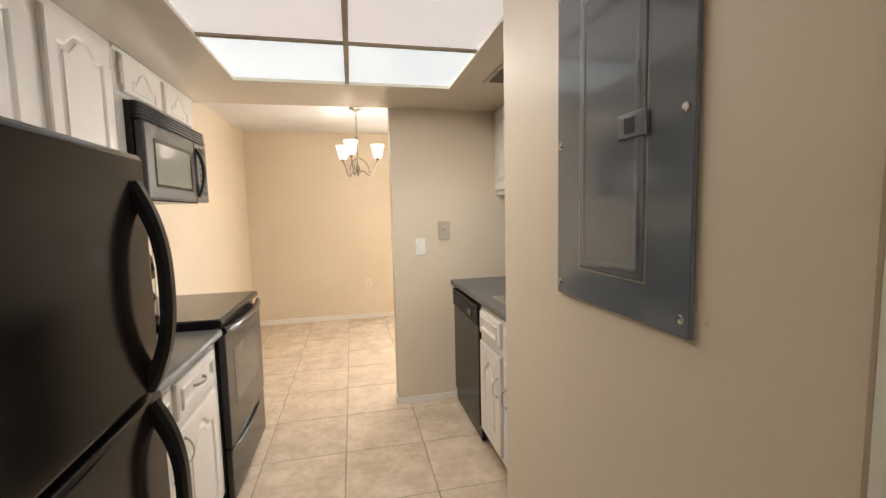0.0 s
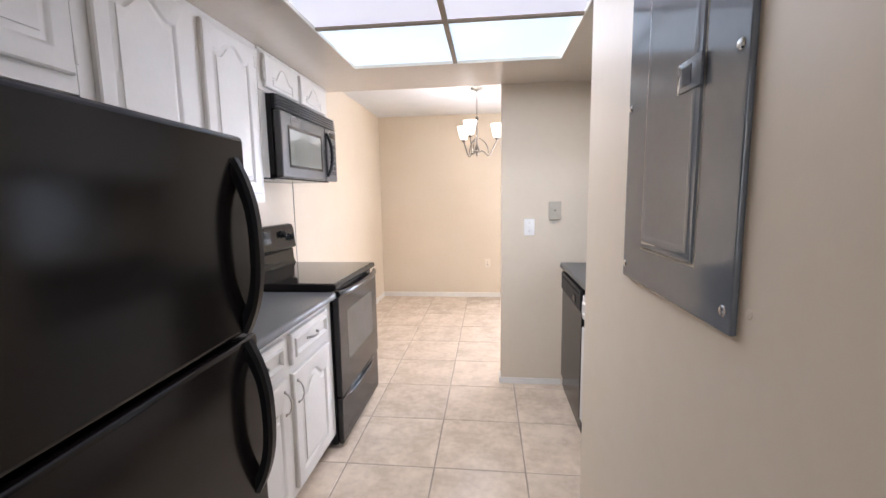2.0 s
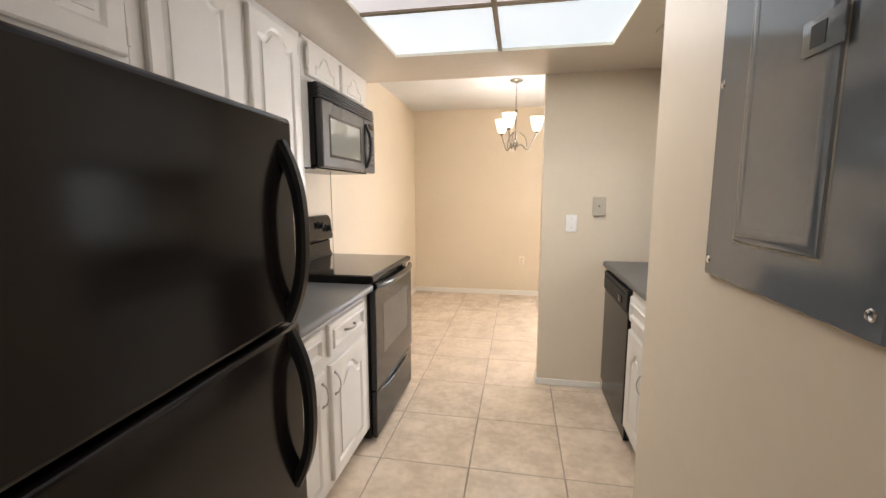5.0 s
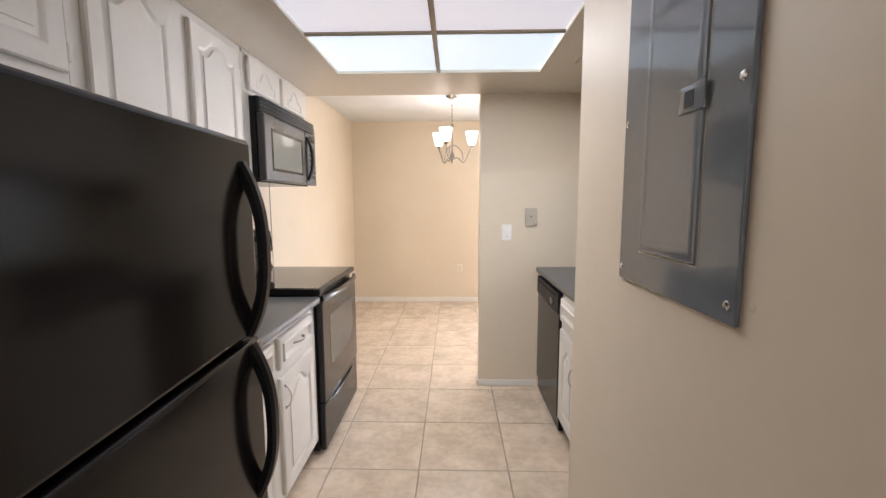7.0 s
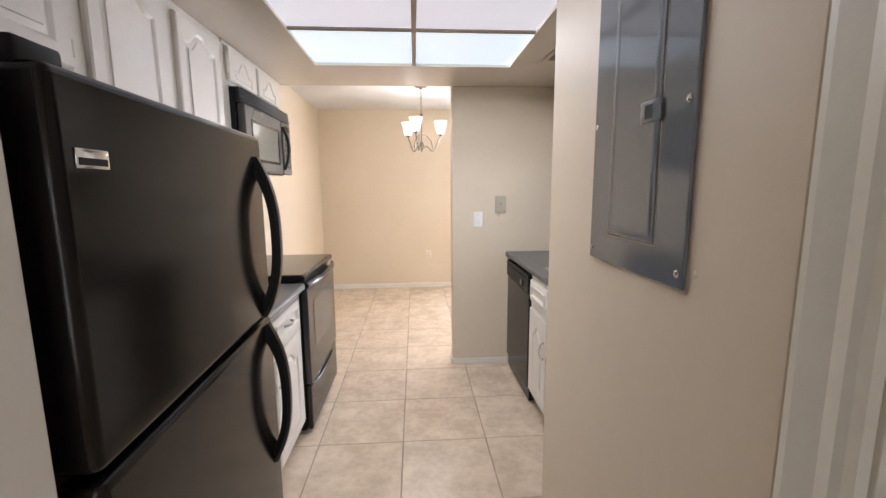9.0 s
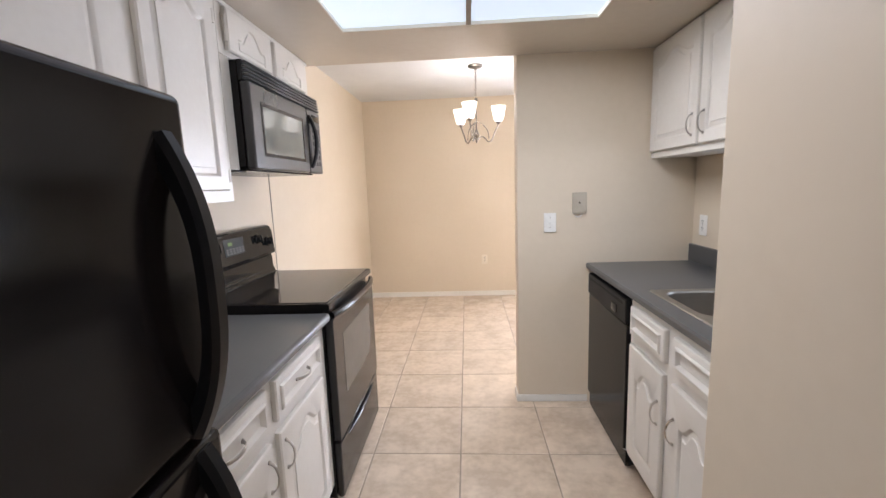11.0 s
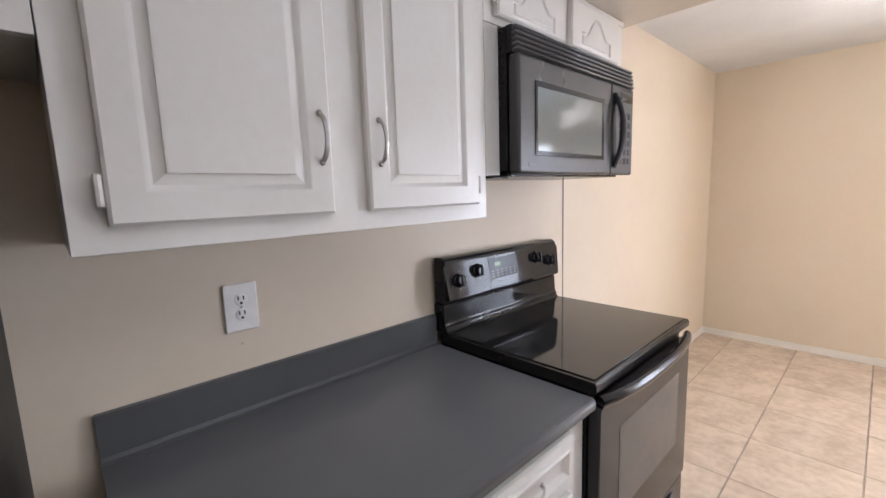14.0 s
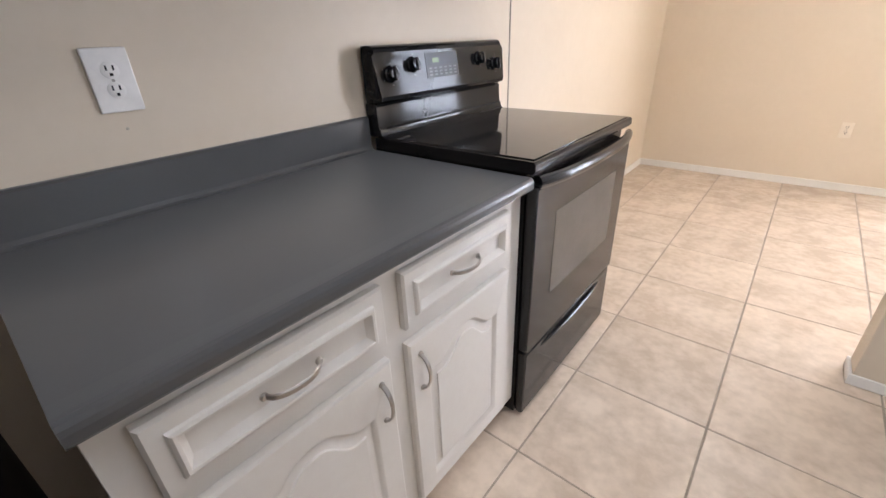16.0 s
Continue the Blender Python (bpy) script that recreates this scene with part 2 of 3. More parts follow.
RAISED = ((0, 0), (0.003, -0.001), (0.009, -0.008), (0.012, -0.009), (0.030, -0.0045), (0.0312, -0.001), (0.034, -0.0004))
SMALL = ((0, 0), (0.003, -0.004), (0.006, -0.006), (0.011, -0.005), (0.012, -0.002), (0.014, -0.001))
SUNK = ((0, 0), (0.002, 0.006), (0.006, 0.009), (0.011, 0.008), (0.021, -0.006), (0.024, -0.006))


def pull(length=0.098, out=0.026):
    """An arched bar handle on the plane x = 0, standing along z, centred."""
    pts, rs = [], []
    for k in range(13):
        u = -1 + 2 * k / 12
        pts.append((out * (1 - u * u) ** 0.6 + 0.001, 0, u * length / 2))
        rs.append(0.0062 - 0.0008 * (1 - abs(u)))
    bm = tube(pts, rs, 8, flat=0.5)
    for s in (-1, 1):
        lathe(((0.007, 0.0), (0.007, 0.003), (0.0045, 0.006)), 10, (0, 0, s * length / 2), "x", bm)
    return bm


def hinge():
    bm = box((0, -0.004, -0.027), (0.004, 0.018, 0.027), 0.001)
    return tube(((0.012, 0.0, -0.024), (0.012, 0.0, 0.024)), 0.006, 8, bm)


# ---- the structure ----
KX, KY = 2.595, 3.165            # window wall, far side of the kitchen
LOW, HIGH = 2.15, 2.465        # dropped ceiling, dining ceiling
BACK = 5.84                   # far wall of the dining area
solid("floor", box((-0.4, -2.2, -0.12), (4.2, 6.0, -0.0022)), GROUT, "sanded grout bed under the floor tiles", "floor", "structure")
solid("wall_west", box((-0.30, -2.1, -0.01), (0.0, KY, 2.6), 0.002), WALL, "smooth cream painted kitchen wall behind the range", "wall", "structure")
solid("trim_wall_edge", box((-0.015, KY - 0.001, 0.0), (0.0035, KY + 0.006, LOW), 0.001), BEAD, "grey metal edge bead where two walls meet", "trim", "structure")
solid("wall_west_dining", box((-0.30, KY + 0.007, -0.01), (-0.022, 6.0, 2.6)), WALL, "warm cream painted dining wall", "wall", "structure")
GX0, GX1, GZ = 2.55, 3.75, 2.08
bm = box((-0.30, BACK, -0.01), (GX0, 6.0, 2.6))
box((GX1, BACK, -0.01), (4.2, 6.0, 2.6), bm=bm)
box((GX0, BACK, GZ), (GX1, 6.0, 2.6), bm=bm)
solid("wall_north", bm, WALL, "warm cream painted wall with a white baseboard", "wall", "structure")
solid("wall_east_dining", box((3.9, KY, -0.01), (4.2, BACK, 2.6)), WALL, "cream painted dining wall", "wall", "structure")
solid("wall_pillar", box((1.545, KY, -0.01), (3.9, KY + 0.12, 2.6), 0.004), WALL, "cream painted stub wall between kitchen and dining area", "wall", "structure")
solid("wall_block", box((1.750, 0.4615, -0.01), (KX, 1.462, 2.6), 0.005), WALL, "cream painted wall block that carries the breaker panel", "wall", "structure")
solid("wall_fridge_side", box((0.0, 0.30, -0.01), (0.84, 0.434, 2.6), 0.003), BASEPAINT, "off-white painted wall end beside the refrigerator", "wall", "structure")
HX0, HX1 = 0.78, 1.64
bm = box((-0.30, -2.2, -0.01), (HX0, -2.0, 2.6))
box((HX1, -2.2, -0.01), (2.6, -2.0, 2.6), bm=bm)
box((HX0, -2.2, 2.06), (HX1, -2.0, 2.6), bm=bm)
solid("wall_south", bm, WALL, "cream painted hallway wall", "wall", "structure")

# window wall over the sink, with its low opening
WY0, WY1, WZ0, WZ1 = 1.62, 2.80, 1.07, 1.53
bm = box((KX, 1.462, -0.01), (KX + 0.14, KY, WZ0))
box((KX, 1.462, WZ1), (KX + 0.14, KY, 2.6), bm=bm)
box((KX, 1.462, WZ0), (KX + 0.14, WY0, WZ1), bm=bm)
box((KX, WY1, WZ0), (KX + 0.14, KY, WZ1), bm=bm)
solid("wall_east", bm, WALL, "cream painted wall over the sink with a low window", "wall", "structure")
solid("wall_east_hall", box((1.757, -2.1, -0.01), (2.0, -0.522, 2.6)), WALL, "cream painted hallway wall", "wall", "structure")
solid("wall_east_door_head", box((1.757, -0.52, 2.07), (1.88, 0.460, 2.6)), WALL, "cream painted wall over the closet door", "wall", "structure")

# dropped kitchen ceiling with the recess of the light box
LX0, LX1, LY0, LY1 = 0.67, 1.863, 0.953, 2.660
bm = box((-0.05, -2.1, LOW), (LX0, KY, LOW + 0.05))
box((LX1, -2.1, LOW), (KX + 0.05, KY, LOW + 0.05), bm=bm)
box((LX0, LY1, LOW), (LX1, KY, LOW + 0.05), bm=bm)
box((LX0, -2.1, LOW), (LX1, LY0, LOW + 0.05), bm=bm)
box((-0.05, 3.10, LOW + 0.05), (1.6, KY, 2.6), bm=bm)
bmesh.ops.remove_doubles(bm, verts=bm.verts, dist=0.0005)
solid("ceiling_kitchen", bm, SOFFIT, "low beige painted kitchen ceiling round a light box", "ceiling", "structure")
solid("ceiling_lightbox", box((LX0 - 0.1, LY0 - 0.1, 2.40), (LX1 + 0.1, LY1 + 0.1, 2.45)), CEIL, "white painted back of the light box", "ceiling", "structure")
solid("ceiling_dining", box((-0.30, 3.0, HIGH), (4.2, 6.0, 2.62)), CEIL, "white textured dining ceiling", "ceiling", "structure")

# baseboards
def baseboard(x0, y0, x1, y1, h=0.062):
    bm = box((x0, y0, 0.0), (x1, y1, h), 0.004)
    solid("baseboard", bm, BASEPAINT, "narrow white painted baseboard along the wall", "baseboard", "structure")
baseboard(-0.022, BACK - 0.013, GX0 - 0.06, BACK)
baseboard(-0.022, KY + 0.004, -0.009, BACK - 0.014)
baseboard(1.534, KY - 0.011, 1.985, KY, 0.046)
baseboard(1.533, KY, 1.545, KY + 0.12, 0.046)

# closet door in the block, seen at its hinge side
bm = bmesh.new()
prism(((1.757, 0.357), (1.742, 0.358), (1.7355, 0.367), (1.7350, 0.380), (1.7415, 0.402), (1.7430, 0.446), (1.7460, 0.4585), (1.757, 0.4605)), 0, 2.10, "z", bm)
door = solid("door_casing", bm, TRIM, "moulded off-white painted door casing", "door casing", "structure")
solid("door_jamb", box((1.758, 0.350, 0), (1.88, 0.460, 2.07), 0.002), TRIM, "off-white painted door jamb", "door jamb", "structure")
d1 = solid("door_1", box((1.774, -0.482, 0.012), (1.809, 0.346, 2.06), 0.002), BASEPAINT, "off-white painted closet door, closed", "door", "structure")
part("screw", box((1.7722, 0.331, 1.303), (1.7740, 0.337, 1.310), 0.0008), NICKEL, d1)
solid("door_jamb", box((1.758, -0.520, 0), (1.88, -0.486, 2.07), 0.002), TRIM, "off-white painted door jamb", "door jamb", "structure")
solid("wall_closet_back", box((1.884, -0.52, -0.01), (1.98, 0.460, 2.6)), WALL, "plain closet wall behind the door", "wall", "structure")

# window over the sink
win = thing("window_1", (KX, 0, 0), "low white framed window over the sink", "window", kind="structure")
bm = bmesh.new()
for lo, hi in (((0.02, WY0, WZ0), (0.06, WY1, WZ0 + 0.025)), ((0.02, WY0, WZ1 - 0.025), (0.06, WY1, WZ1)), ((0.02, WY0, WZ0 + 0.025), (0.06, WY0 + 0.025, WZ1 - 0.025)),
               ((0.02, WY1 - 0.025, WZ0 + 0.025), (0.06, WY1, WZ1 - 0.025)), ((0.025, 2.19, WZ0 + 0.025), (0.055, 2.22, WZ1 - 0.025))):
    box(lo, hi, 0.003, bm)
part("window_frame", bm, WHITEPLASTIC, win)
for a, b in ((WY0 + 0.025, 2.19), (2.22, WY1 - 0.025)):
    pane = part("pane", box((0.038, a, WZ0 + 0.025), (0.042, b, WZ1 - 0.025)), GLASS, win)
    pane.visible_shadow = False
part("window_sill", box((-0.02, WY0 - 0.03, WZ0 - 0.022), (-0.001, WY1 + 0.03, WZ0 - 0.001), 0.004), BEIGEPLASTIC, win, "tan ledge under the window")
def glazing(name, x0, x1, y, z1, label):
    """A framed glass door leaf in an opening along x."""
    g = thing(name, (0, y, 0), label, "glass door", kind="structure")
    bm = bmesh.new()
    for lo, hi in (((x0, 0, 0.0), (x0 + 0.05, 0.05, z1)), ((x1 - 0.05, 0, 0.0), (x1, 0.05, z1)), ((x0 + 0.05, 0, 0.0), (x1 - 0.05, 0.05, 0.08)), ((x0 + 0.05, 0, z1 - 0.06), (x1 - 0.05, 0.05, z1))):
        box(lo, hi, 0.003, bm)
    part("door_frame", bm, WHITEPLASTIC, g)
    p = part("pane", box((x0 + 0.05, 0.022, 0.08), (x1 - 0.05, 0.027, z1 - 0.06)), GLASS, g)
    p.visible_shadow = False
glazing("door_2", GX0, GX1, BACK + 0.08, GZ, "white framed glass garden door of the dining area")
glazing("door_3", HX0, HX1, -2.13, 2.06, "white framed glass entry door of the hallway")
for name, x0, x1, y, z1, toward, watts, tint in (("garden_daylight", GX0, GX1, BACK + 0.17, GZ, -1, GARDEN, (0.93, 0.96, 1.0)), ("entry_daylight", HX0, HX1, -2.17, 2.06, 1, ENTRY, (1.0, 0.955, 0.89))):
    lamp = new(name, bpy.data.lights.new(name, "AREA"))
    lamp.data.shape, lamp.data.size, lamp.data.size_y, lamp.data.energy, lamp.data.color = "RECTANGLE", x1 - x0 - 0.1, z1 - 0.15, watts, tint
    lamp.matrix_world = look(((x0 + x1) / 2, y, z1 / 2), ((x0 + x1) / 2, y + toward, z1 / 2))
lamp = new("window_daylight", bpy.data.lights.new("window_daylight", "AREA"))
lamp.data.shape, lamp.data.size, lamp.data.size_y, lamp.data.energy, lamp.data.color = "RECTANGLE", 1.0, 0.40, 1.5, (0.80, 0.90, 1.0)
lamp.matrix_world = look((KX + 0.16, (WY0 + WY1) / 2, (WZ0 + WZ1) / 2), (1.0, (WY0 + WY1) / 2, 1.2))
solid("ground", box((-80, -80, -0.4), (80, 80, -0.14)), LEAF, "lawn outside the window", "ground", "structure")
solid("backdrop_sky", box((7.0, -12, -0.14), (7.1, 30, 9.0)), OUTSIDE, "pale bright sky and greenery outside the window", "backdrop", "structure")

# ---- light box ----
lb = thing("light_box", (0, 0, LOW), "recessed ceiling light box with frosted panels and bronze bars", "ceiling light")
XM = (LX0 + LX1) / 2
rows_y = (LY0, 1.522, 2.090, LY1)
for a, b in zip(rows_y, rows_y[1:]):
    for x0, x1 in ((LX0, XM), (XM, LX1)):
        pane = part("diffuser", box((x0 + 0.004, a + 0.004, 0.016), (x1 - 0.004, b - 0.004, 0.019)), LIT_FAR if b == LY1 else LIT_NEAR, lb, "frosted acrylic panel")
        pane.visible_shadow = False
for a, b, watts in zip(rows_y, rows_y[1:], TUBES):
    tubes = new("fluorescent_tubes", bpy.data.lights.new("fluorescent_tubes", "AREA"))
    tubes.data.shape, tubes.data.size, tubes.data.size_y, tubes.data.energy, tubes.data.color = "RECTANGLE", LX1 - LX0 - 0.1, b - a - 0.06, watts, (1.0, 0.98, 0.93)
    tubes.matrix_world = look((XM, (a + b) / 2, LOW + 0.055), (XM, (a + b) / 2 + 0.0001, 0))
for y in rows_y[1:3]:
    part("bar", box((LX0, y - 0.012, 0.002), (LX1, y + 0.012, 0.014), 0.002), BRONZE, lb)
part("bar", box((XM - 0.012, LY0, 0.0), (XM + 0.012, LY1, 0.0155), 0.002), BRONZE, lb)
bm = bmesh.new()
for lo, hi in (((LX0, LY0, 0.0), (LX0 + 0.006, LY1, 0.25)), ((LX1 - 0.006, LY0, 0.0), (LX1, LY1, 0.25)), ((LX0, LY0, 0), (LX1, LY0 + 0.006, 0.25)), ((LX0, LY1 - 0.006, 0), (LX1, LY1, 0.25))):
    box(lo, hi, bm=bm)
part("rim", bm, TRIM, lb, "thin white rim of the recess")

# ---- ceiling vent ----
vent = thing("ceiling_vent", (2.05, 2.35, LOW), "beige framed air vent with brown louvres in the dropped ceiling", "vent")
bm = bmesh.new()
for lo, hi in (((-0.03, -0.15, -0.008), (-0.005, 0.15, -0.001)), ((0.165, -0.15, -0.008), (0.19, 0.15, -0.001)), ((-0.005, -0.15, -0.008), (0.165, -0.125, -0.001)), ((-0.005, 0.125, -0.008), (0.165, 0.15, -0.001))):
    box(lo, hi, 0.002, bm)
part("frame", bm, BEIGEPLASTIC, vent)
part("backing", box((-0.005, -0.125, -0.003), (0.165, 0.125, -0.001)), DARK, vent)
for k in range(8):
    bm = box((-0.009, -0.125, -0.001), (0.009, 0.125, 0.001))
    bmesh.ops.transform(bm, matrix=pose(0.008 + k * 0.0205, 0, -0.007, 0, 28, 0), verts=bm.verts)
    part("slat", bm, VENTBROWN, vent)


# ---- cabinets ----
def front(parent, name, y0, y1, z0, z1, x, arch=0.0, steps=RAISED, stile=0.054, handle=None, hinge_side=0, thick=0.019, top=0.0, bottom=0.0):
    """A door or drawer front in the parent's frame, its back on the plane x."""
    bm = panel_face(y1 - y0, z1 - z0, stile, arch, steps, thick, top, bottom)
    bmesh.ops.translate(bm, vec=(x, y0, z0), verts=bm.verts)
    d = part(name, bm, CAB, parent)
    if handle:
        hy, hz, turn = handle
        bm = pull()
        bmesh.ops.transform(bm, matrix=pose(x + thick, hy, hz, turn, 0, 0), verts=bm.verts)
        part("handle", bm, SATIN, d, "brushed nickel arched pull")
    if hinge_side:
        for hz in (z0 + 0.055, z1 - 0.055):
            bm = hinge()
            if hinge_side > 0:
                bmesh.ops.scale(bm, vec=(1, -1, 1), verts=bm.verts)
                bmesh.ops.translate(bm, vec=(0, 0.004, 0), verts=bm.verts)
            bmesh.ops.translate(bm, vec=(x, (y1 + 0.003) if hinge_side > 0 else (y0 - 0.007), hz), verts=bm.verts)
            part("hinge", bm, CAB, d)
    return d


def carcass(parent, depth, y0, y1, z0, z1, kick=0.0, top=None):
    """Box with a face frame on its front; the openings are covered by the fronts."""
    bm = box((0.002, y0, z0 + kick), (depth - 0.018, y1, top or z1), 0.001)
    part("body", bm, CAB, parent)
    bm = box((depth - 0.018, y0, z0 + kick), (depth, y1, z1), 0.0015)
    part("face_frame", bm, CAB, parent)
    if kick:
        part("toe_kick", box((0.002, y0 + 0.002, z0), (depth - 0.075, y1 - 0.002, z0 + kick - 0.001)), CAB, parent)


up1 = thing("wall_cabinet", (0, 1.256, 1.382), "white painted wall cabinet with two cathedral-arch doors", "cabinet", "wall cabinets")
carcass(up1, 0.316, 0, 0.944, 0, LOW - 1.382 - 0.002)
front(up1, "door", 0.049, 0.432, 0.043, 0.728, 0.317, 0.052, stile=0.051, top=0.034, handle=(0.407, 0.198, 0), hinge_side=-1)
front(up1, "door", 0.522, 0.894, 0.043, 0.728, 0.317, 0.052, stile=0.051, top=0.034, handle=(0.553, 0.198, 0), hinge_side=1)

up2 = thing("wall_cabinet", (0, 2.202, 1.944), "short white painted wall cabinet over the microwave", "cabinet", "wall cabinets")
carcass(up2, 0.316, 0, 0.90, 0, LOW - 1.944 - 0.002)
front(up2, "door", 0.045, 0.415, 0.020, 0.180, 0.317, 0.062, SMALL, 0.07, top=0.034, bottom=0.012, hinge_side=-1)
front(up2, "door", 0.454, 0.825, 0.020, 0.180, 0.317, 0.062, SMALL, 0.07, top=0.034, bottom=0.012)
part("side_filler", box((0.002, 0.0, -0.436), (0.316, 0.064, -0.0015), 0.0015), CAB, up2)
part("crown_strip", box((0.3165, 0.0, 0.186), (0.324, 0.90, 0.203), 0.003), CAB, up2)

up0 = thing("wall_cabinet", (0, 0.437, 1.695), "white painted wall cabinet over the refrigerator", "cabinet", "wall cabinets")
carcass(up0, 0.316, 0, 0.817, 0, LOW - 1.695 - 0.002)
front(up0, "door", 0.03, 0.405, 0.047, 0.415, 0.317, 0.05, hinge_side=-1)
front(up0, "door", 0.437, 0.800, 0.047, 0.415, 0.317, 0.05, hinge_side=1)

base1 = thing("base_cabinet", (0, 1.266, 0), "white painted base cabinet with two drawers and two arched doors", "cabinet", "base cabinets")
carcass(base1, 0.612, 0, 0.978, 0, 0.86, kick=0.10)
for y0, y1, s in ((0.044, 0.445, -1), (0.497, 0.897, 1)):
    front(base1, "drawer", y0, y1, 0.698, 0.834, 0.613, 0, SUNK, 0.026, handle=((y0 + y1) / 2, 0.768, 90))
    front(base1, "door", y0, y1, 0.135, 0.660, 0.613, 0.055, stile=0.056, top=0.056, bottom=0.05, handle=((y1 - 0.032) if s < 0 else (y0 + 0.032), 0.57, 0))

top1 = thing("countertop", (0, 1.259, 0.852), "slate grey laminate countertop with a low backsplash", "countertop", "countertops")
part("worktop", prism(((0.0, 0.014), (0.640, 0.014), (0.645, 0.0155), (0.648, 0.020), (0.6485, 0.034), (0.6465, 0.0415), (0.642, 0.0465), (0.6355, 0.0488), (0.628, 0.0488), (0.600, 0.048), (0.026, 0.048), (0.0, 0.048)), 0, 0.987, "y"), COUNTER, top1)
part("backsplash", prism(((0.001, 0.0482), (0.034, 0.0482), (0.024, 0.0535), (0.021, 0.063), (0.020, 0.152), (0.015, 0.158), (0.001, 0.158)), 0, 0.987, "y"), COUNTER, top1)

# ---- refrigerator ----
W, SKEW = 0.722, radians(2.3)     # width, and how far it stands askew in its bay
fr = thing("refrigerator", (0, 0, 0), "black top-freezer refrigerator with two bow handles", "refrigerator")
fr.rotation_euler = (0, 0, SKEW)
fr.location = (0.830 - 0.830 * math.cos(SKEW) + W * math.sin(SKEW), 1.192 - 0.830 * math.sin(SKEW) - W * math.cos(SKEW), 0)
part("body", box((0.06, 0.004, 0.02), (0.752, W - 0.004, 1.547), 0.006), FRIDGESIDE, fr)
part("freezer_door", box((0.764, 0, 1.056), (0.830, W, 1.557), 0.014, segments=3), FRIDGE, fr)
part("fridge_door", box((0.764, 0, 0.09), (0.830, W, 1.043), 0.014, segments=3), FRIDGE, fr)
part("gasket", box((0.7525, 0.012, 0.10), (0.7635, W - 0.012, 1.54)), DARK, fr)
part("kick_grille", box((0.72, 0.01, 0.02), (0.762, W - 0.01, 0.082), 0.004), PLASTIC, fr)
part("hinge_cover", box((0.66, 0.004, 1.5472), (0.800, 0.075, 1.584), 0.006), PLASTIC, fr)
for k in range(2):
    part("foot", lathe(((0.018, 0.0), (0.018, 0.0195)), 12, (0.65, 0.05 + k * (W - 0.1), 0)), DARK, fr)
def bow(z0, z1):
    """A bow handle between two heights: a flat band with chamfered edges that swings out from two pointed feet."""
    bm = bmesh.new()
    n, rings = 24, []
    arc = [(0.822 + 0.052 * (1 - abs(-1 + 2 * k / n) ** 2.6), (z0 + z1) / 2 + (-1 + 2 * k / n) * (z1 - z0) / 2) for k in range(n + 1)]
    for k, (x, z) in enumerate(arc):
        u = abs(-1 + 2 * k / n)
        p, q = arc[max(k - 1, 0)], arc[min(k + 1, n)]
        d = Vector((q[0] - p[0], 0, q[1] - p[1])).normalized()
        out = Vector((d.z, 0, -d.x))
        wide, deep = 0.0205 - 0.003 * u * u, 0.0105 + 0.006 * u ** 3
        section = ((-1, -1), (1, -1), (1, 0.35), (0.55, 1), (-0.55, 1), (-1, 0.35))
        rings.append([bm.verts.new(Vector((x, W - 0.053, z)) + Vector((0, a * wide, 0)) + out * (b * deep)) for a, b in section])
    for a, b in zip(rings, rings[1:]):
        for k in range(6):
            bm.faces.new((a[k], a[(k + 1) % 6], b[(k + 1) % 6], b[k]))
    bm.faces.new(rings[0][::-1])
    bm.faces.new(rings[-1])
    return bm
part("handle", bow(1.064, 1.492), BOWBLACK, fr, "satin black bow handle")
part("handle", bow(0.620, 1.030), BOWBLACK, fr, "satin black bow handle")
badge = part("badge", box((0.8295, 0.028, 1.440), (0.8318, 0.086, 1.464), 0.0008), CHROME, fr, "small chrome maker's badge")
part("lettering", box((0.8319, 0.032, 1.444), (0.8325, 0.082, 1.453)), DARK, badge)

# ---- range ----
rg = thing("range", (0, 2.25, 0), "black free-standing electric range with a glass cooktop", "range")
RW = 0.76
part("body", box((0.03, 0.004, 0.026), (0.617, RW - 0.004, 0.905), 0.003), BLACK, rg)
bm = bmesh.new()
prism(((0.04, 0.906), (0.640, 0.906), (0.648, 0.914), (0.648, 0.932), (0.642, 0.940), (0.04, 0.940)), 0, RW, "y", bm)
part("cooktop_rim", bm, BLACK, rg)
part("glass_top", box((0.074, 0.016, 0.9402), (0.634, RW - 0.012, 0.9432), 0.001), GLASSTOP, rg, "black ceramic glass cooktop")
# back guard: riser with a rounded step, then the tilted control panel
bm = bmesh.new()
prism(((0.004, 0.9434), (0.078, 0.9434), (0.071, 0.949), (0.067, 0.958), (0.066, 0.966), (0.0605, 0.972), (0.0585, 0.979), (0.056, 1.040), (0.052, 1.048), (0.004, 1.05)), 0.004, RW - 0.012, "y", bm)
part("riser", bm, PANELBLACK, rg)
bm = bmesh.new()
prism(((0.004, 1.051), (0.062, 1.051), (0.079, 1.058), (0.082, 1.070), (0.0652, 1.190), (0.0638, 1.202), (0.0595, 1.212), (0.053, 1.2185), (0.044, 1.222), (0.034, 1.2235), (0.004, 1.222)), -0.002, RW - 0.008, "y", bm)
bmesh.ops.bevel(bm, geom=[e for e in bm.edges if abs(e.verts[0].co.y - e.verts[1].co.y) < 1e-5], offset=0.012, segments=2, affect="EDGES")
panel = part("control_panel", bm, PANELBLACK, rg)
def on_panel(z, out=0.0):
    return 0.082 - (z - 1.072) * 0.018 / 0.126 + out
tilt = math.degrees(math.atan2(0.018, 0.126))
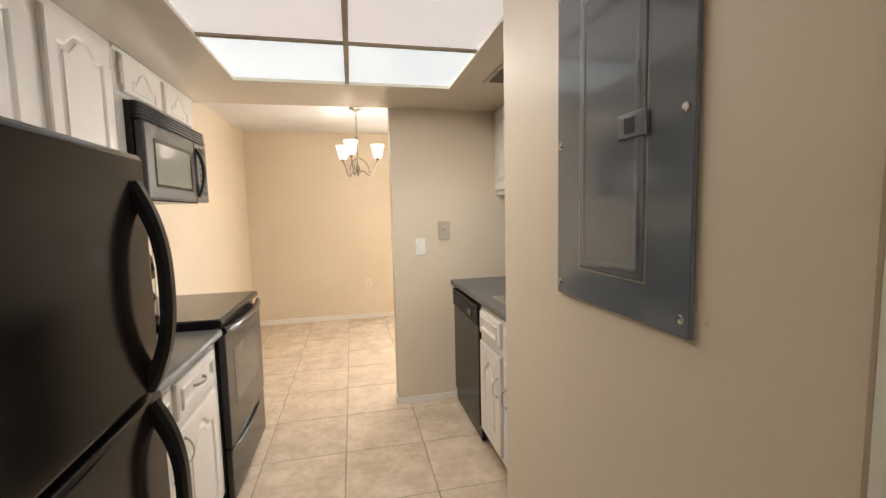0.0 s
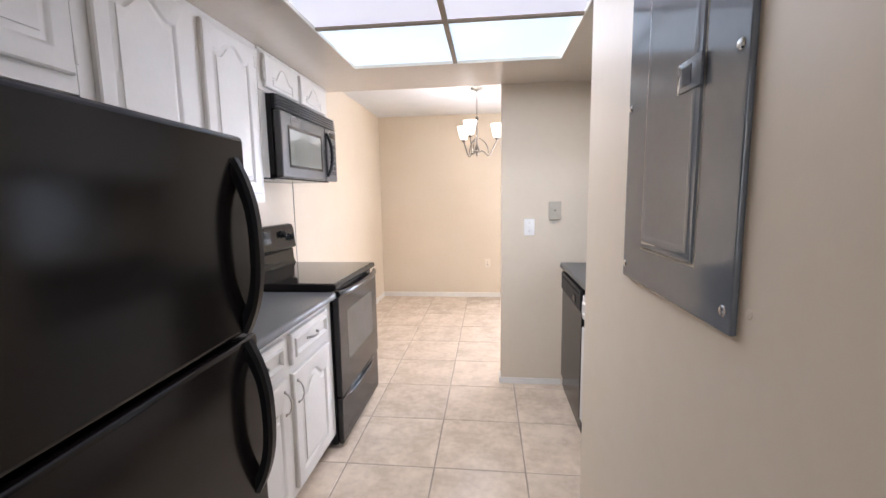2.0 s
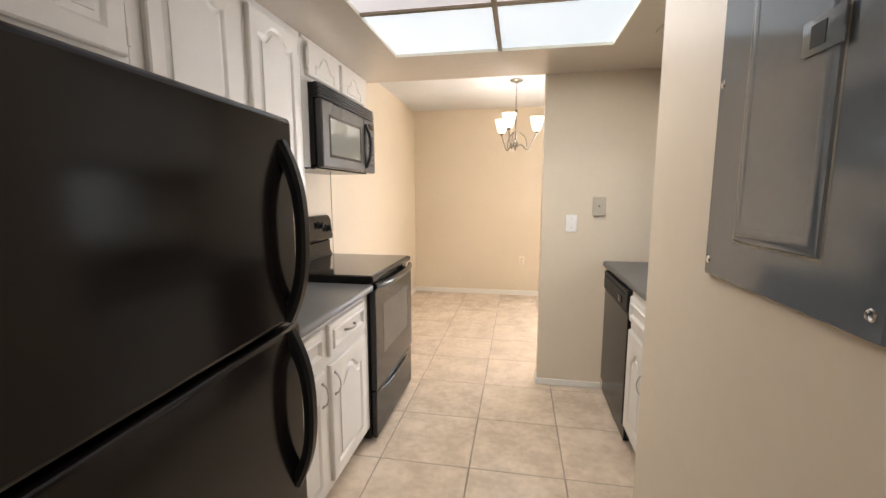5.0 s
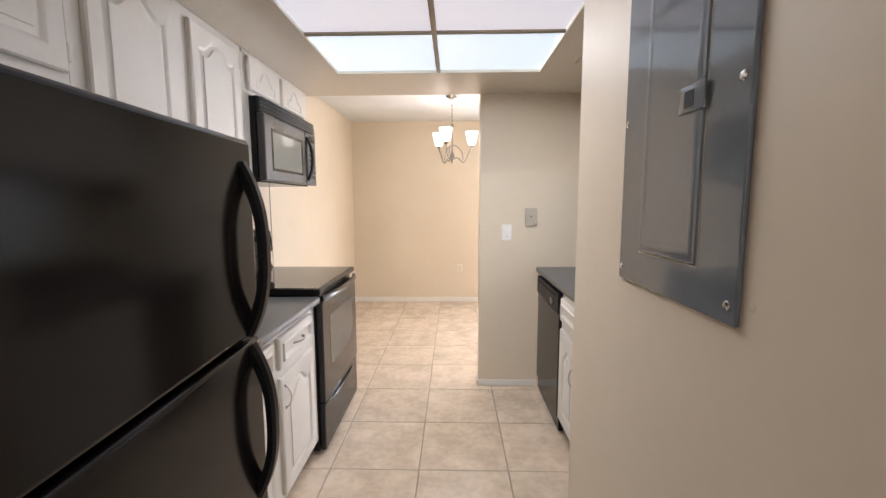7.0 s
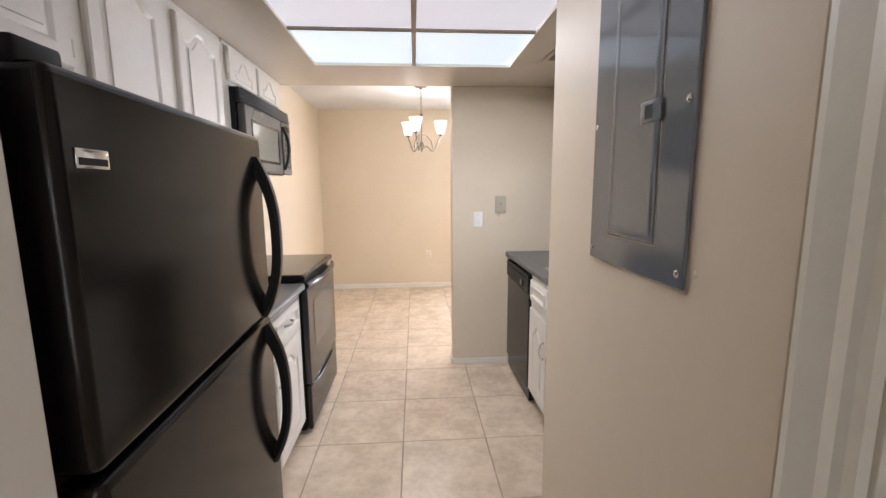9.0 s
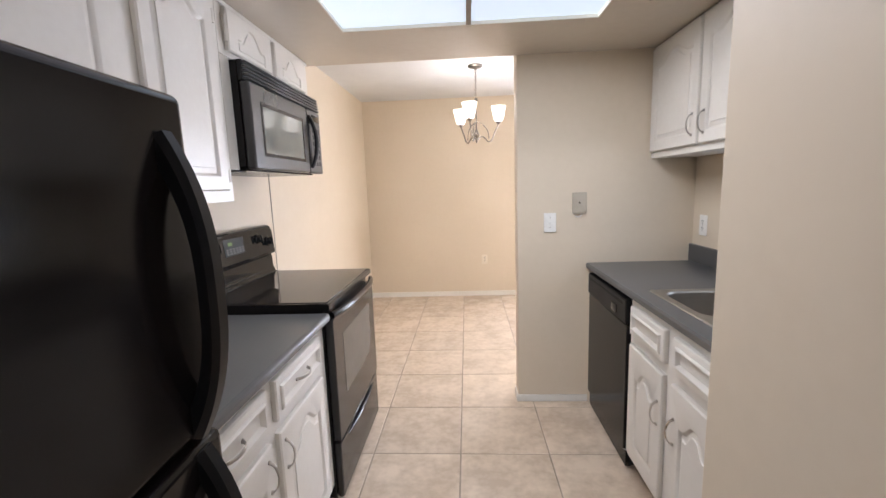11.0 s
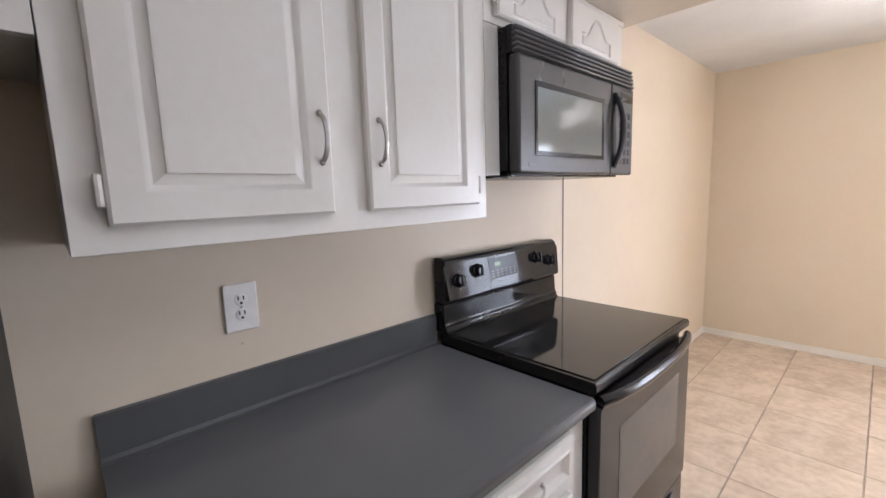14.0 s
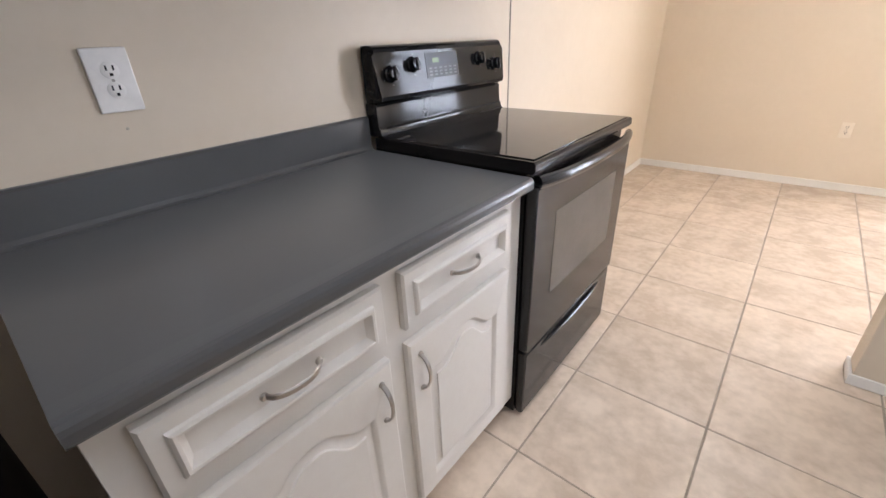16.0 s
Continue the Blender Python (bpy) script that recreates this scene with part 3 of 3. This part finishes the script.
for y, z in ((0.062, 1.136), (0.172, 1.158), (0.566, 1.158), (0.674, 1.132)):
    bm = lathe(((0.026, 0.0), (0.026, 0.006), (0.021, 0.010), (0.019, 0.026), (0.016, 0.028)), 18, (0, 0, 0), "x")
    box((0.012, -0.0045, -0.021), (0.033, 0.0045, 0.021), 0.002, bm)
    bmesh.ops.transform(bm, matrix=pose(on_panel(z), y, z, 0, -tilt, 0), verts=bm.verts)
    k = part("knob", bm, GLOSSBLACK, panel)
    for a in range(5):
        ang = radians(-60 + a * 75)
        bm = box((0.0005, 0.034 * math.sin(ang) - 0.002, 0.034 * math.cos(ang) - 0.0012), (0.0015, 0.034 * math.sin(ang) + 0.002, 0.034 * math.cos(ang) + 0.0012))
        bmesh.ops.transform(bm, matrix=pose(on_panel(z), y, z, 0, -tilt, 0), verts=bm.verts)
        part("dial_mark", bm, PRINT, panel)
bm = box((-0.001, -0.092, -0.042), (0.0015, 0.092, 0.042), 0.001)
bmesh.ops.transform(bm, matrix=pose(on_panel(1.15), 0.335, 1.15, 0, -tilt, 0), verts=bm.verts)
disp = part("display", bm, DISPLAY, panel, "dark clock display")
bm = box((0.0015, -0.055, 0.008), (0.0022, -0.02, 0.024))
bmesh.ops.transform(bm, matrix=pose(on_panel(1.15), 0.335, 1.15, 0, -tilt, 0), verts=bm.verts)
part("digits", bm, LCD, disp)
for r in range(3):
    for c in range(6):
        bm = box((0.0015, -0.078 + c * 0.028, -0.034 + r * 0.011), (0.002, -0.062 + c * 0.028, -0.029 + r * 0.011))
        bmesh.ops.transform(bm, matrix=pose(on_panel(1.15), 0.335, 1.15, 0, -tilt, 0), verts=bm.verts)
        part("key_print", bm, PRINT, disp)
# oven door with its window, the storage drawer
dr = part("oven_door", box((0.619, 0.006, 0.305), (0.655, RW - 0.006, 0.868), 0.007), OVENDOOR, rg)
part("window", box((0.6545, 0.135, 0.478), (0.6565, RW - 0.125, 0.765), 0.0008), OVENGLASS, dr, "dark reflective oven window")
bm = tube([(0.650 + 0.036 * (1 - abs(-1 + 2 * k / 14) ** 3), 0.016 + (RW - 0.040) * k / 14, 0.882) for k in range(15)], 0.015, 12, flat=1.25)
part("handle", bm, GLOSSBLACK, dr, "curved black oven handle")
sd = part("storage_drawer", box((0.619, 0.006, 0.028), (0.650, RW - 0.006, 0.296), 0.010), OVENDOOR, rg)
bm = tube([(0.642 + 0.014 * (1 - abs(-1 + k / 6) ** 3), 0.10 + (RW - 0.20) * k / 12, 0.268) for k in range(13)], [0.012 - 0.005 * abs(-1 + k / 6) ** 2 for k in range(13)], 10, flat=0.8)
part("handle", bm, GLOSSBLACK, sd, "shallow glossy drawer lip")
for y in (0.06, RW - 0.06):
    for x in (0.10, 0.58):
        part("foot", lathe(((0.016, 0.0), (0.016, 0.0255)), 10, (x, y, 0)), DARK, rg)

# ---- microwave ----
mw = thing("microwave", (0, 2.268, 1.508), "black over-the-range microwave with a vent grille", "microwave")
MW, MF = 0.806, 0.385
part("body", box((0.003, 0.0, 0.012), (MF - 0.042, MW, 0.429), 0.004), BLACK, mw)
mwd = part("door", box((MF - 0.041, 0.004, 0.002), (MF, 0.602, 0.350), 0.010, segments=3), MWFACE, mw)
part("window_trim", box((MF - 0.0005, 0.086, 0.058), (MF + 0.0025, 0.540, 0.282), 0.0015), BLACK, mwd)
part("window", box((MF + 0.002, 0.098, 0.072), (MF + 0.0035, 0.518, 0.264), 0.0005), MWGLASS, mwd, "reflective microwave window")
part("badge", box((MF + 0.0002, 0.05, 0.026), (MF + 0.001, 0.085, 0.034)), PRINT, mwd)
bm = tube([(MF + 0.001 + 0.036 * (1 - abs(u) ** 2.2), 0.628, 0.172 + 0.140 * u) for u in [-1 + k / 6 for k in range(13)]], [0.016 + 0.004 * (1 - abs(-1 + k / 6)) for k in range(13)], 10, flat=0.55)
tube([(MF + 0.001, 0.628, 0.04), (MF + 0.001, 0.628, 0.305)], 0.020, 10, bm, flat=0.2)
cp = part("control_panel", box((MF - 0.041, 0.6035, 0.002), (MF, MW - 0.004, 0.350), 0.008, segments=3), MWFACE, mw)
part("handle", bm, PLASTIC, mwd, "black bow handle")
part("display", box((MF - 0.0005, 0.672, 0.290), (MF + 0.001, 0.785, 0.325), 0.0005), GLASSTOP, cp)
for r in range(6):
    for c in range(3):
        part("button", box((MF - 0.0005, 0.674 + c * 0.038, 0.045 + r * 0.036), (MF + 0.0008, 0.704 + c * 0.038, 0.070 + r * 0.036), 0.0005), PLASTIC, cp)
gr = part("vent_grille", box((MF - 0.041, 0.0, 0.352), (MF - 0.022, MW, 0.429), 0.001), DARK, mw)
for k in range(5):
    bm = prism(((MF - 0.022, 0.353 + k * 0.0155), (MF - k * 0.002, 0.356 + k * 0.0155), (MF - k * 0.002, 0.363 + k * 0.0155), (MF - 0.022, 0.3605 + k * 0.0155)), 0.002, MW - 0.002, "y")
    part("slat", bm, SLAT, gr)
part("mounting_lip", box((0.24, -0.062, -0.010), (0.330, 0.02, -0.0045), 0.001), BLACK, mw)
part("underside", box((0.02, 0.02, -0.004), (0.33, MW - 0.03, 0.011), 0.002), BLACK, mw, "dark vented underside")

# ---- window-side counter ----
FX = 1.985
def turned(name, y, z, label, cat, group=""):
    """A thing whose own +x faces the aisle from the window wall."""
    ob = thing(name, (KX, y, z), label, cat, group)
    ob.rotation_euler = (0, 0, math.pi)
    return ob
D = KX - FX
base2 = turned("base_cabinet", 2.482, 0, "white painted sink base cabinet with arched doors", "cabinet", "base cabinets")
carcass(base2, D, 0, 1.018, 0, 0.876, kick=0.10, top=0.70)
for y0, y1, s in ((0.03, 0.358, -1), (0.425, 0.755, 1)):
    front(base2, "drawer", y0, y1, 0.718, 0.850, D + 0.001, 0, SUNK, 0.026)
    front(base2, "door", y0, y1, 0.135, 0.672, D + 0.001, 0.05, stile=0.066, top=0.085, handle=((y1 - 0.032) if s < 0 else (y0 + 0.032), 0.50, 0))
dwm = turned("dishwasher", 3.118, 0, "black built-in dishwasher under the counter", "dishwasher")
part("body", box((0.02, 0.004, 0.02), (D - 0.02, 0.615, 0.868)), DARK, dwm)
part("door", box((D - 0.018, 0.006, 0.105), (D + 0.012, 0.613, 0.735), 0.006), BLACK, dwm)
c = part("control_panel", box((D - 0.018, 0.006, 0.74), (D + 0.020, 0.613, 0.862), 0.008), PLASTIC, dwm)
part("latch", box((D + 0.0195, 0.43, 0.765), (D + 0.026, 0.50, 0.805), 0.003), GLASSTOP, c)
part("vent_strip", box((D + 0.0195, 0.05, 0.83), (D + 0.022, 0.57, 0.842), 0.001), DARK, c)
part("kick_plate", box((D - 0.03, 0.006, 0.012), (D - 0.002, 0.613, 0.10), 0.002), BLACK, dwm)
part("edge_strip", box((D - 0.002, 0.006, 0.10), (D + 0.006, 0.613, 0.104)), STEEL, dwm)
solid("filler", box((FX + 0.004, 3.12, 0.0), (KX - 0.01, KY - 0.001, 0.876)), WALL, "painted filler beside the dishwasher", "filler", "structure")

# counter with a cut-out for the sink
SX0, SX1, SY0, SY1 = 2.062, 2.505, 1.64, 2.45
bm = bmesh.new()
edge = ((0.0, 0.877), (-0.012, 0.879), (-0.020, 0.886), (-0.020, 0.906), (-0.013, 0.915), (0.0, 0.915))
prism([(FX + p, q) for p, q in edge] + [(SX0, 0.915), (SX0, 0.877)], 1.464, KY - 0.001, "y", bm)
box((SX1, 1.464, 0.877), (KX, KY - 0.001, 0.915), bm=bm)
box((SX0, 1.464, 0.877), (SX1, SY0, 0.915), bm=bm)
box((SX0, SY1, 0.877), (SX1, KY - 0.001, 0.915), bm=bm)
top2 = thing("countertop", (0, 0, 0), "slate grey laminate countertop with a steel sink", "countertop", "countertops")
part("worktop", bm, COUNTER, top2)
part("backsplash", box((KX - 0.02, 1.464, 0.9152), (KX - 0.001, KY - 0.001, 1.02), 0.003), COUNTER, top2)
sink = thing("sink", (0, 0, 0.915), "double-bowl stainless steel kitchen sink", "sink")
def rounded(x0, x1, y0, y1, r, n=5):
    out = []
    for cx, cy, a0 in ((x1 - r, y1 - r, 0), (x0 + r, y1 - r, 90), (x0 + r, y0 + r, 180), (x1 - r, y0 + r, 270)):
        for k in range(n):
            a = radians(a0 + 90 * k / (n - 1))
            out.append((cx + r * math.cos(a), cy + r * math.sin(a)))
    return out
def bowl(x0, x1, y0, y1, ex0, ex1, ey0, ey1):
    """One bowl with its half of the flat rim."""
    bm = bmesh.new()
    loops = [[(p, 0.0) for p in rounded(ex0, ex1, ey0, ey1, 0.012)], [(p, 0.004) for p in rounded(ex0 + 0.004, ex1 - 0.004, ey0 + 0.001, ey1 - 0.001, 0.012)]]
    loops += [[(p, z) for p in rounded(x0 + d, x1 - d, y0 + d, y1 - d, 0.075)] for d, z in ((0, 0.003), (0.006, -0.004), (0.012, -0.14), (0.03, -0.165))]
    rings = [[bm.verts.new((p[0], p[1], z)) for p, z in loop] for loop in loops]
    n = len(rings[0])
    for a, b in zip(rings, rings[1:]):
        for k in range(n):
            bm.faces.new((a[k], a[(k + 1) % n], b[(k + 1) % n], b[k]))
    bm.faces.new(rings[-1])
    return bm
part("bowl", bowl(2.082, 2.445, 2.065, 2.43, SX0 - 0.015, SX1 + 0.015, 2.035, SY1 + 0.015), STEEL, sink)
part("bowl", bowl(2.082, 2.445, 1.67, 2.01, SX0 - 0.015, SX1 + 0.015, SY0 - 0.015, 2.035), STEEL, sink)
for y in (2.247, 1.84):
    part("drain", lathe(((0.045, 0.0), (0.045, 0.003), (0.03, 0.004), (0.02, 0.001)), 18, (2.265, y, -0.165)), CHROME, sink)

fc = thing("faucet", (2.545, 2.02, 0.9155), "low chrome kitchen faucet behind the sink", "faucet")
part("base_plate", box((-0.025, -0.12, 0.0), (0.025, 0.12, 0.012), 0.005), CHROME, fc)
part("spout", tube([(0.0, 0, 0.01), (0.0, 0, 0.09), (-0.015, 0, 0.125), (-0.06, 0, 0.145), (-0.13, 0, 0.14), (-0.17, 0, 0.12), (-0.178, 0, 0.10)], 0.011, 10), CHROME, fc)
for y in (-0.10, 0.10):
    bm = lathe(((0.018, 0.012), (0.016, 0.04), (0.022, 0.05), (0.02, 0.062), (0.006, 0.066)), 14, (0, y, 0))
    part("tap", bm, CHROME, fc)

up3 = turned("wall_cabinet", KY - 0.004, 1.533, "white painted wall cabinet over the sink", "cabinet", "wall cabinets")
UD = 0.264
carcass(up3, UD, 0, 1.695, 0, LOW - 1.535)
front(up3, "door", 0.02, 0.515, 0.035, 0.60, UD + 0.001, 0.05, handle=(0.475, 0.13, 0))
front(up3, "door", 0.535, 1.08, 0.035, 0.60, UD + 0.001, 0.05, handle=(0.575, 0.13, 0))
front(up3, "door", 1.10, 1.64, 0.035, 0.60, UD + 0.001, 0.05)

# ---- breaker panel ----
PB, PH, PW = 1.224, 0.70, 0.405
bp = thing("breaker_panel", (1.750, 1.084, PB), "grey steel electrical breaker panel set in the wall", "electrical panel")
bp.rotation_euler = (0, 0, math.pi)
part("cover", box((0.0005, 0.0, 0.0), (0.009, PW, PH), 0.003), PANELGREY, bp)
d = part("door", panel_face(0.207, 0.555, 0.010, 0, ((0, 0), (0.003, 0.0016), (0.006, 0.0022), (0.012, 0.0022), (0.015, 0.0012), (0.018, 0.0012)), 0.0035), PANELGREY, bp)
d.location = (0.0085, 0.100, 0.07)
part("door_gap", box((0.0085, 0.0985, 0.0685), (0.0093, 0.3085, 0.6265)), BEAD, bp)
lt = part("latch", box((0.0125, 0.238, 0.318), (0.0165, 0.310, 0.362), 0.002), PANELGREY, bp)
part("slot", box((0.016, 0.256, 0.326), (0.0171, 0.283, 0.353)), DARK, lt)
for y in (0.016, PW - 0.018):
    for z in (0.028, 0.343, PH - 0.03):
        part("screw", lathe(((0.0075, 0.0), (0.0075, 0.001), (0.006, 0.0026), (0.002, 0.003)), 12, (0.0088, y, z), "x"), CHROME, bp)

nick = solid("wall_nick", lathe(((0.007, 0.0), (0.006, 0.0012), (0.003, 0.002)), 7, (0, 0, 0), "x"), WALL, "small dab of filler on the wall beside the panel", "wall mark", "structure", (1.7502, 0.660, 1.258))
nick.rotation_euler = (0, 0, math.pi)
solid("wall_nick", lathe(((0.0035, 0.0), (0.003, 0.001), (0.001, 0.0016)), 7, (0, 0, 0), "x"), BEIGEPLASTIC, "small chip in the paint under the outlet", "wall mark", "structure", (0.0002, 1.572, 1.083))

# ---- wall plates ----
def plate(name, place, turn, label, category, w=0.074, h=0.118, m=WHITEPLASTIC, group=""):
    ob = thing(name, place, label, category, group)
    ob.rotation_euler = (0, 0, radians(turn))
    part("cover_plate", box((0.0005, -w / 2, -h / 2), (0.007, w / 2, h / 2), 0.003), m, ob)
    return ob
def outlet(place, turn, label, w=0.074, h=0.118, m=WHITEPLASTIC):
    ob = plate("outlet", place, turn, label, "outlet", w, h, m, "outlets")
    for s in (-1, 1):
        f = part("socket", lathe(((0.017, 0.0), (0.0168, 0.0008), (0.016, 0.0012)), 16, (0.0068, 0, s * 0.0195), "x"), m, ob)
        for y in (-0.0065, 0.0065):
            part("slot", box((0.0075, y - 0.0017, s * 0.0195), (0.0084, y + 0.0017, s * 0.0195 + 0.010)), DARK, f)
        part("slot", box((0.0075, -0.003, s * 0.0195 - 0.011), (0.0084, 0.003, s * 0.0195 - 0.005)), DARK, f)
    part("screw", lathe(((0.0035, 0), (0.003, 0.0012)), 8, (0.0068, 0, 0), "x"), STEEL, ob)
    return ob
outlet((0, 1.577, 1.182), 0, "white duplex outlet on the wall over the countertop", 0.083, 0.126)
outlet((1.445, BACK, 0.475), -90, "ivory duplex outlet low on the dining wall", m=IVORYPLASTIC)
outlet((KX, 3.05, 1.14), 180, "white duplex outlet on the wall beside the sink")
sw = plate("light_switch", (1.743, KY, 1.17), -90, "white toggle light switch on the stub wall", "light switch")
part("toggle", box((0.0065, -0.005, -0.009), (0.016, 0.005, 0.007), 0.002), WHITEPLASTIC, sw)
for z in (-0.03, 0.03):
    part("screw", lathe(((0.0035, 0), (0.003, 0.0012)), 8, (0.0068, 0, z), "x"), STEEL, sw)
jk = plate("phone_jack", (1.919, KY, 1.287), -90, "aged beige wall phone plate with a cracked edge", "phone jack", 0.086, 0.122, BEIGEPLASTIC)
part("jack", box((0.0065, -0.009, -0.009), (0.012, 0.009, 0.009), 0.001), BEIGEPLASTIC, jk)
part("hole", box((0.0118, -0.004, -0.004), (0.0123, 0.004, 0.004)), DARK, jk)
part("lip", box((0.0005, -0.040, -0.068), (0.014, 0.040, -0.0625), 0.002), BEIGEPLASTIC, jk)
part("cord", tube([(0.004, 0.016, -0.066), (0.010, 0.008, -0.080), (0.012, -0.008, -0.087), (0.008, -0.020, -0.084), (0.004, -0.024, -0.076)], 0.0028, 6), WHITEPLASTIC, jk, "short stub of white phone cord")

# ---- chandelier ----
ch = thing("chandelier", (1.342, 4.50, HIGH), "brushed nickel chandelier with three lit frosted shades", "chandelier")
part("canopy", lathe(((0.066, -0.001), (0.066, -0.008), (0.055, -0.020), (0.02, -0.028), (0.008, -0.04)), 24), NICKEL, ch)
ring = [(0.007 * math.cos(a), 0.0, 0.013 * math.sin(a)) for a in [2 * math.pi * k / 10 for k in range(11)]]
for k in range(12):
    bm = tube(ring, 0.0022, 6)
    bmesh.ops.transform(bm, matrix=pose(0, 0, -0.05 - k * 0.0195, 0, 0, 90 * (k % 2)), verts=bm.verts)
    part("chain_link", bm, NICKEL, ch)
part("stem", lathe(((0.004, -0.275), (0.014, -0.285), (0.016, -0.31), (0.007, -0.325), (0.007, -0.55), (0.018, -0.575), (0.028, -0.60), (0.022, -0.63), (0.010, -0.645), (0.011, -0.66), (0.002, -0.675)), 16), NICKEL, ch)
for ang in (13, 133, 253):
    ca, sa = math.cos(radians(ang)), math.sin(radians(ang))
    curve = []
    for k in range(25):
        u = k / 24
        r = 0.012 + 0.198 * u
        z = -0.640 + 0.026 * math.sin(2 * math.pi * min(u / 0.8, 1.0)) - 0.012 * u + 0.152 * max(0.0, (u - 0.45) / 0.55) ** 1.8
        curve.append((r * ca, r * sa, z))
    arm = part("arm", tube(curve, 0.0065, 8), NICKEL, ch)
    scroll = []
    for k in range(15):
        u = k / 14
        r = 0.012 + 0.105 * u + 0.030 * math.sin(math.pi * u)
        scroll.append((r * ca, r * sa, -0.49 - 0.150 * u ** 1.4))
    part("scroll", tube(scroll, 0.0048, 6), NICKEL, arm)
    cx, cy = 0.21 * ca, 0.21 * sa
    part("cup", lathe(((0.008, -0.505), (0.022, -0.498), (0.026, -0.485), (0.012, -0.478)), 14, (cx, cy, 0)), NICKEL, arm)
    sh = part("shade", lathe(((0.030, -0.482), (0.042, -0.462), (0.052, -0.42), (0.060, -0.375), (0.069, -0.352), (0.066, -0.350), (0.056, -0.375), (0.048, -0.42), (0.038, -0.46), (0.026, -0.478)), 20, (cx, cy, 0), caps=False), SHADE, arm, "lit frosted glass shade")
    sh.visible_shadow = False
    bulb = new("bulb_light", bpy.data.lights.new("bulb_light", "POINT"))
    bulb.data.energy, bulb.data.shadow_soft_size, bulb.data.color = BULB, 0.035, (1.0, 0.91, 0.79)
    bulb.location = (1.342 + cx, 4.50 + cy, HIGH - 0.42)

# ---- floor tiles ----
TX, TY, X0, Y0 = 0.468, 0.472, 0.703, 2.142
bm = box((0.003, 0.003, -0.008), (TX - 0.003, TY - 0.003, 0.0), 0.002, segments=1)
tile_mesh = finish(bm, "tile", TILE)
floor_ob = bpy.data.objects["floor"]
for i in range(-2, 7):
    for j in range(-9, 8):
        x, y = X0 + i * TX, Y0 + j * TY
        if x > 3.5 or (x > 1.75 and y < 1.0) or (x > 2.3 and y < 3.0):
            continue
        t = new("tile", tile_mesh)
        t.location = (x, y, 0)
        t.parent = floor_ob
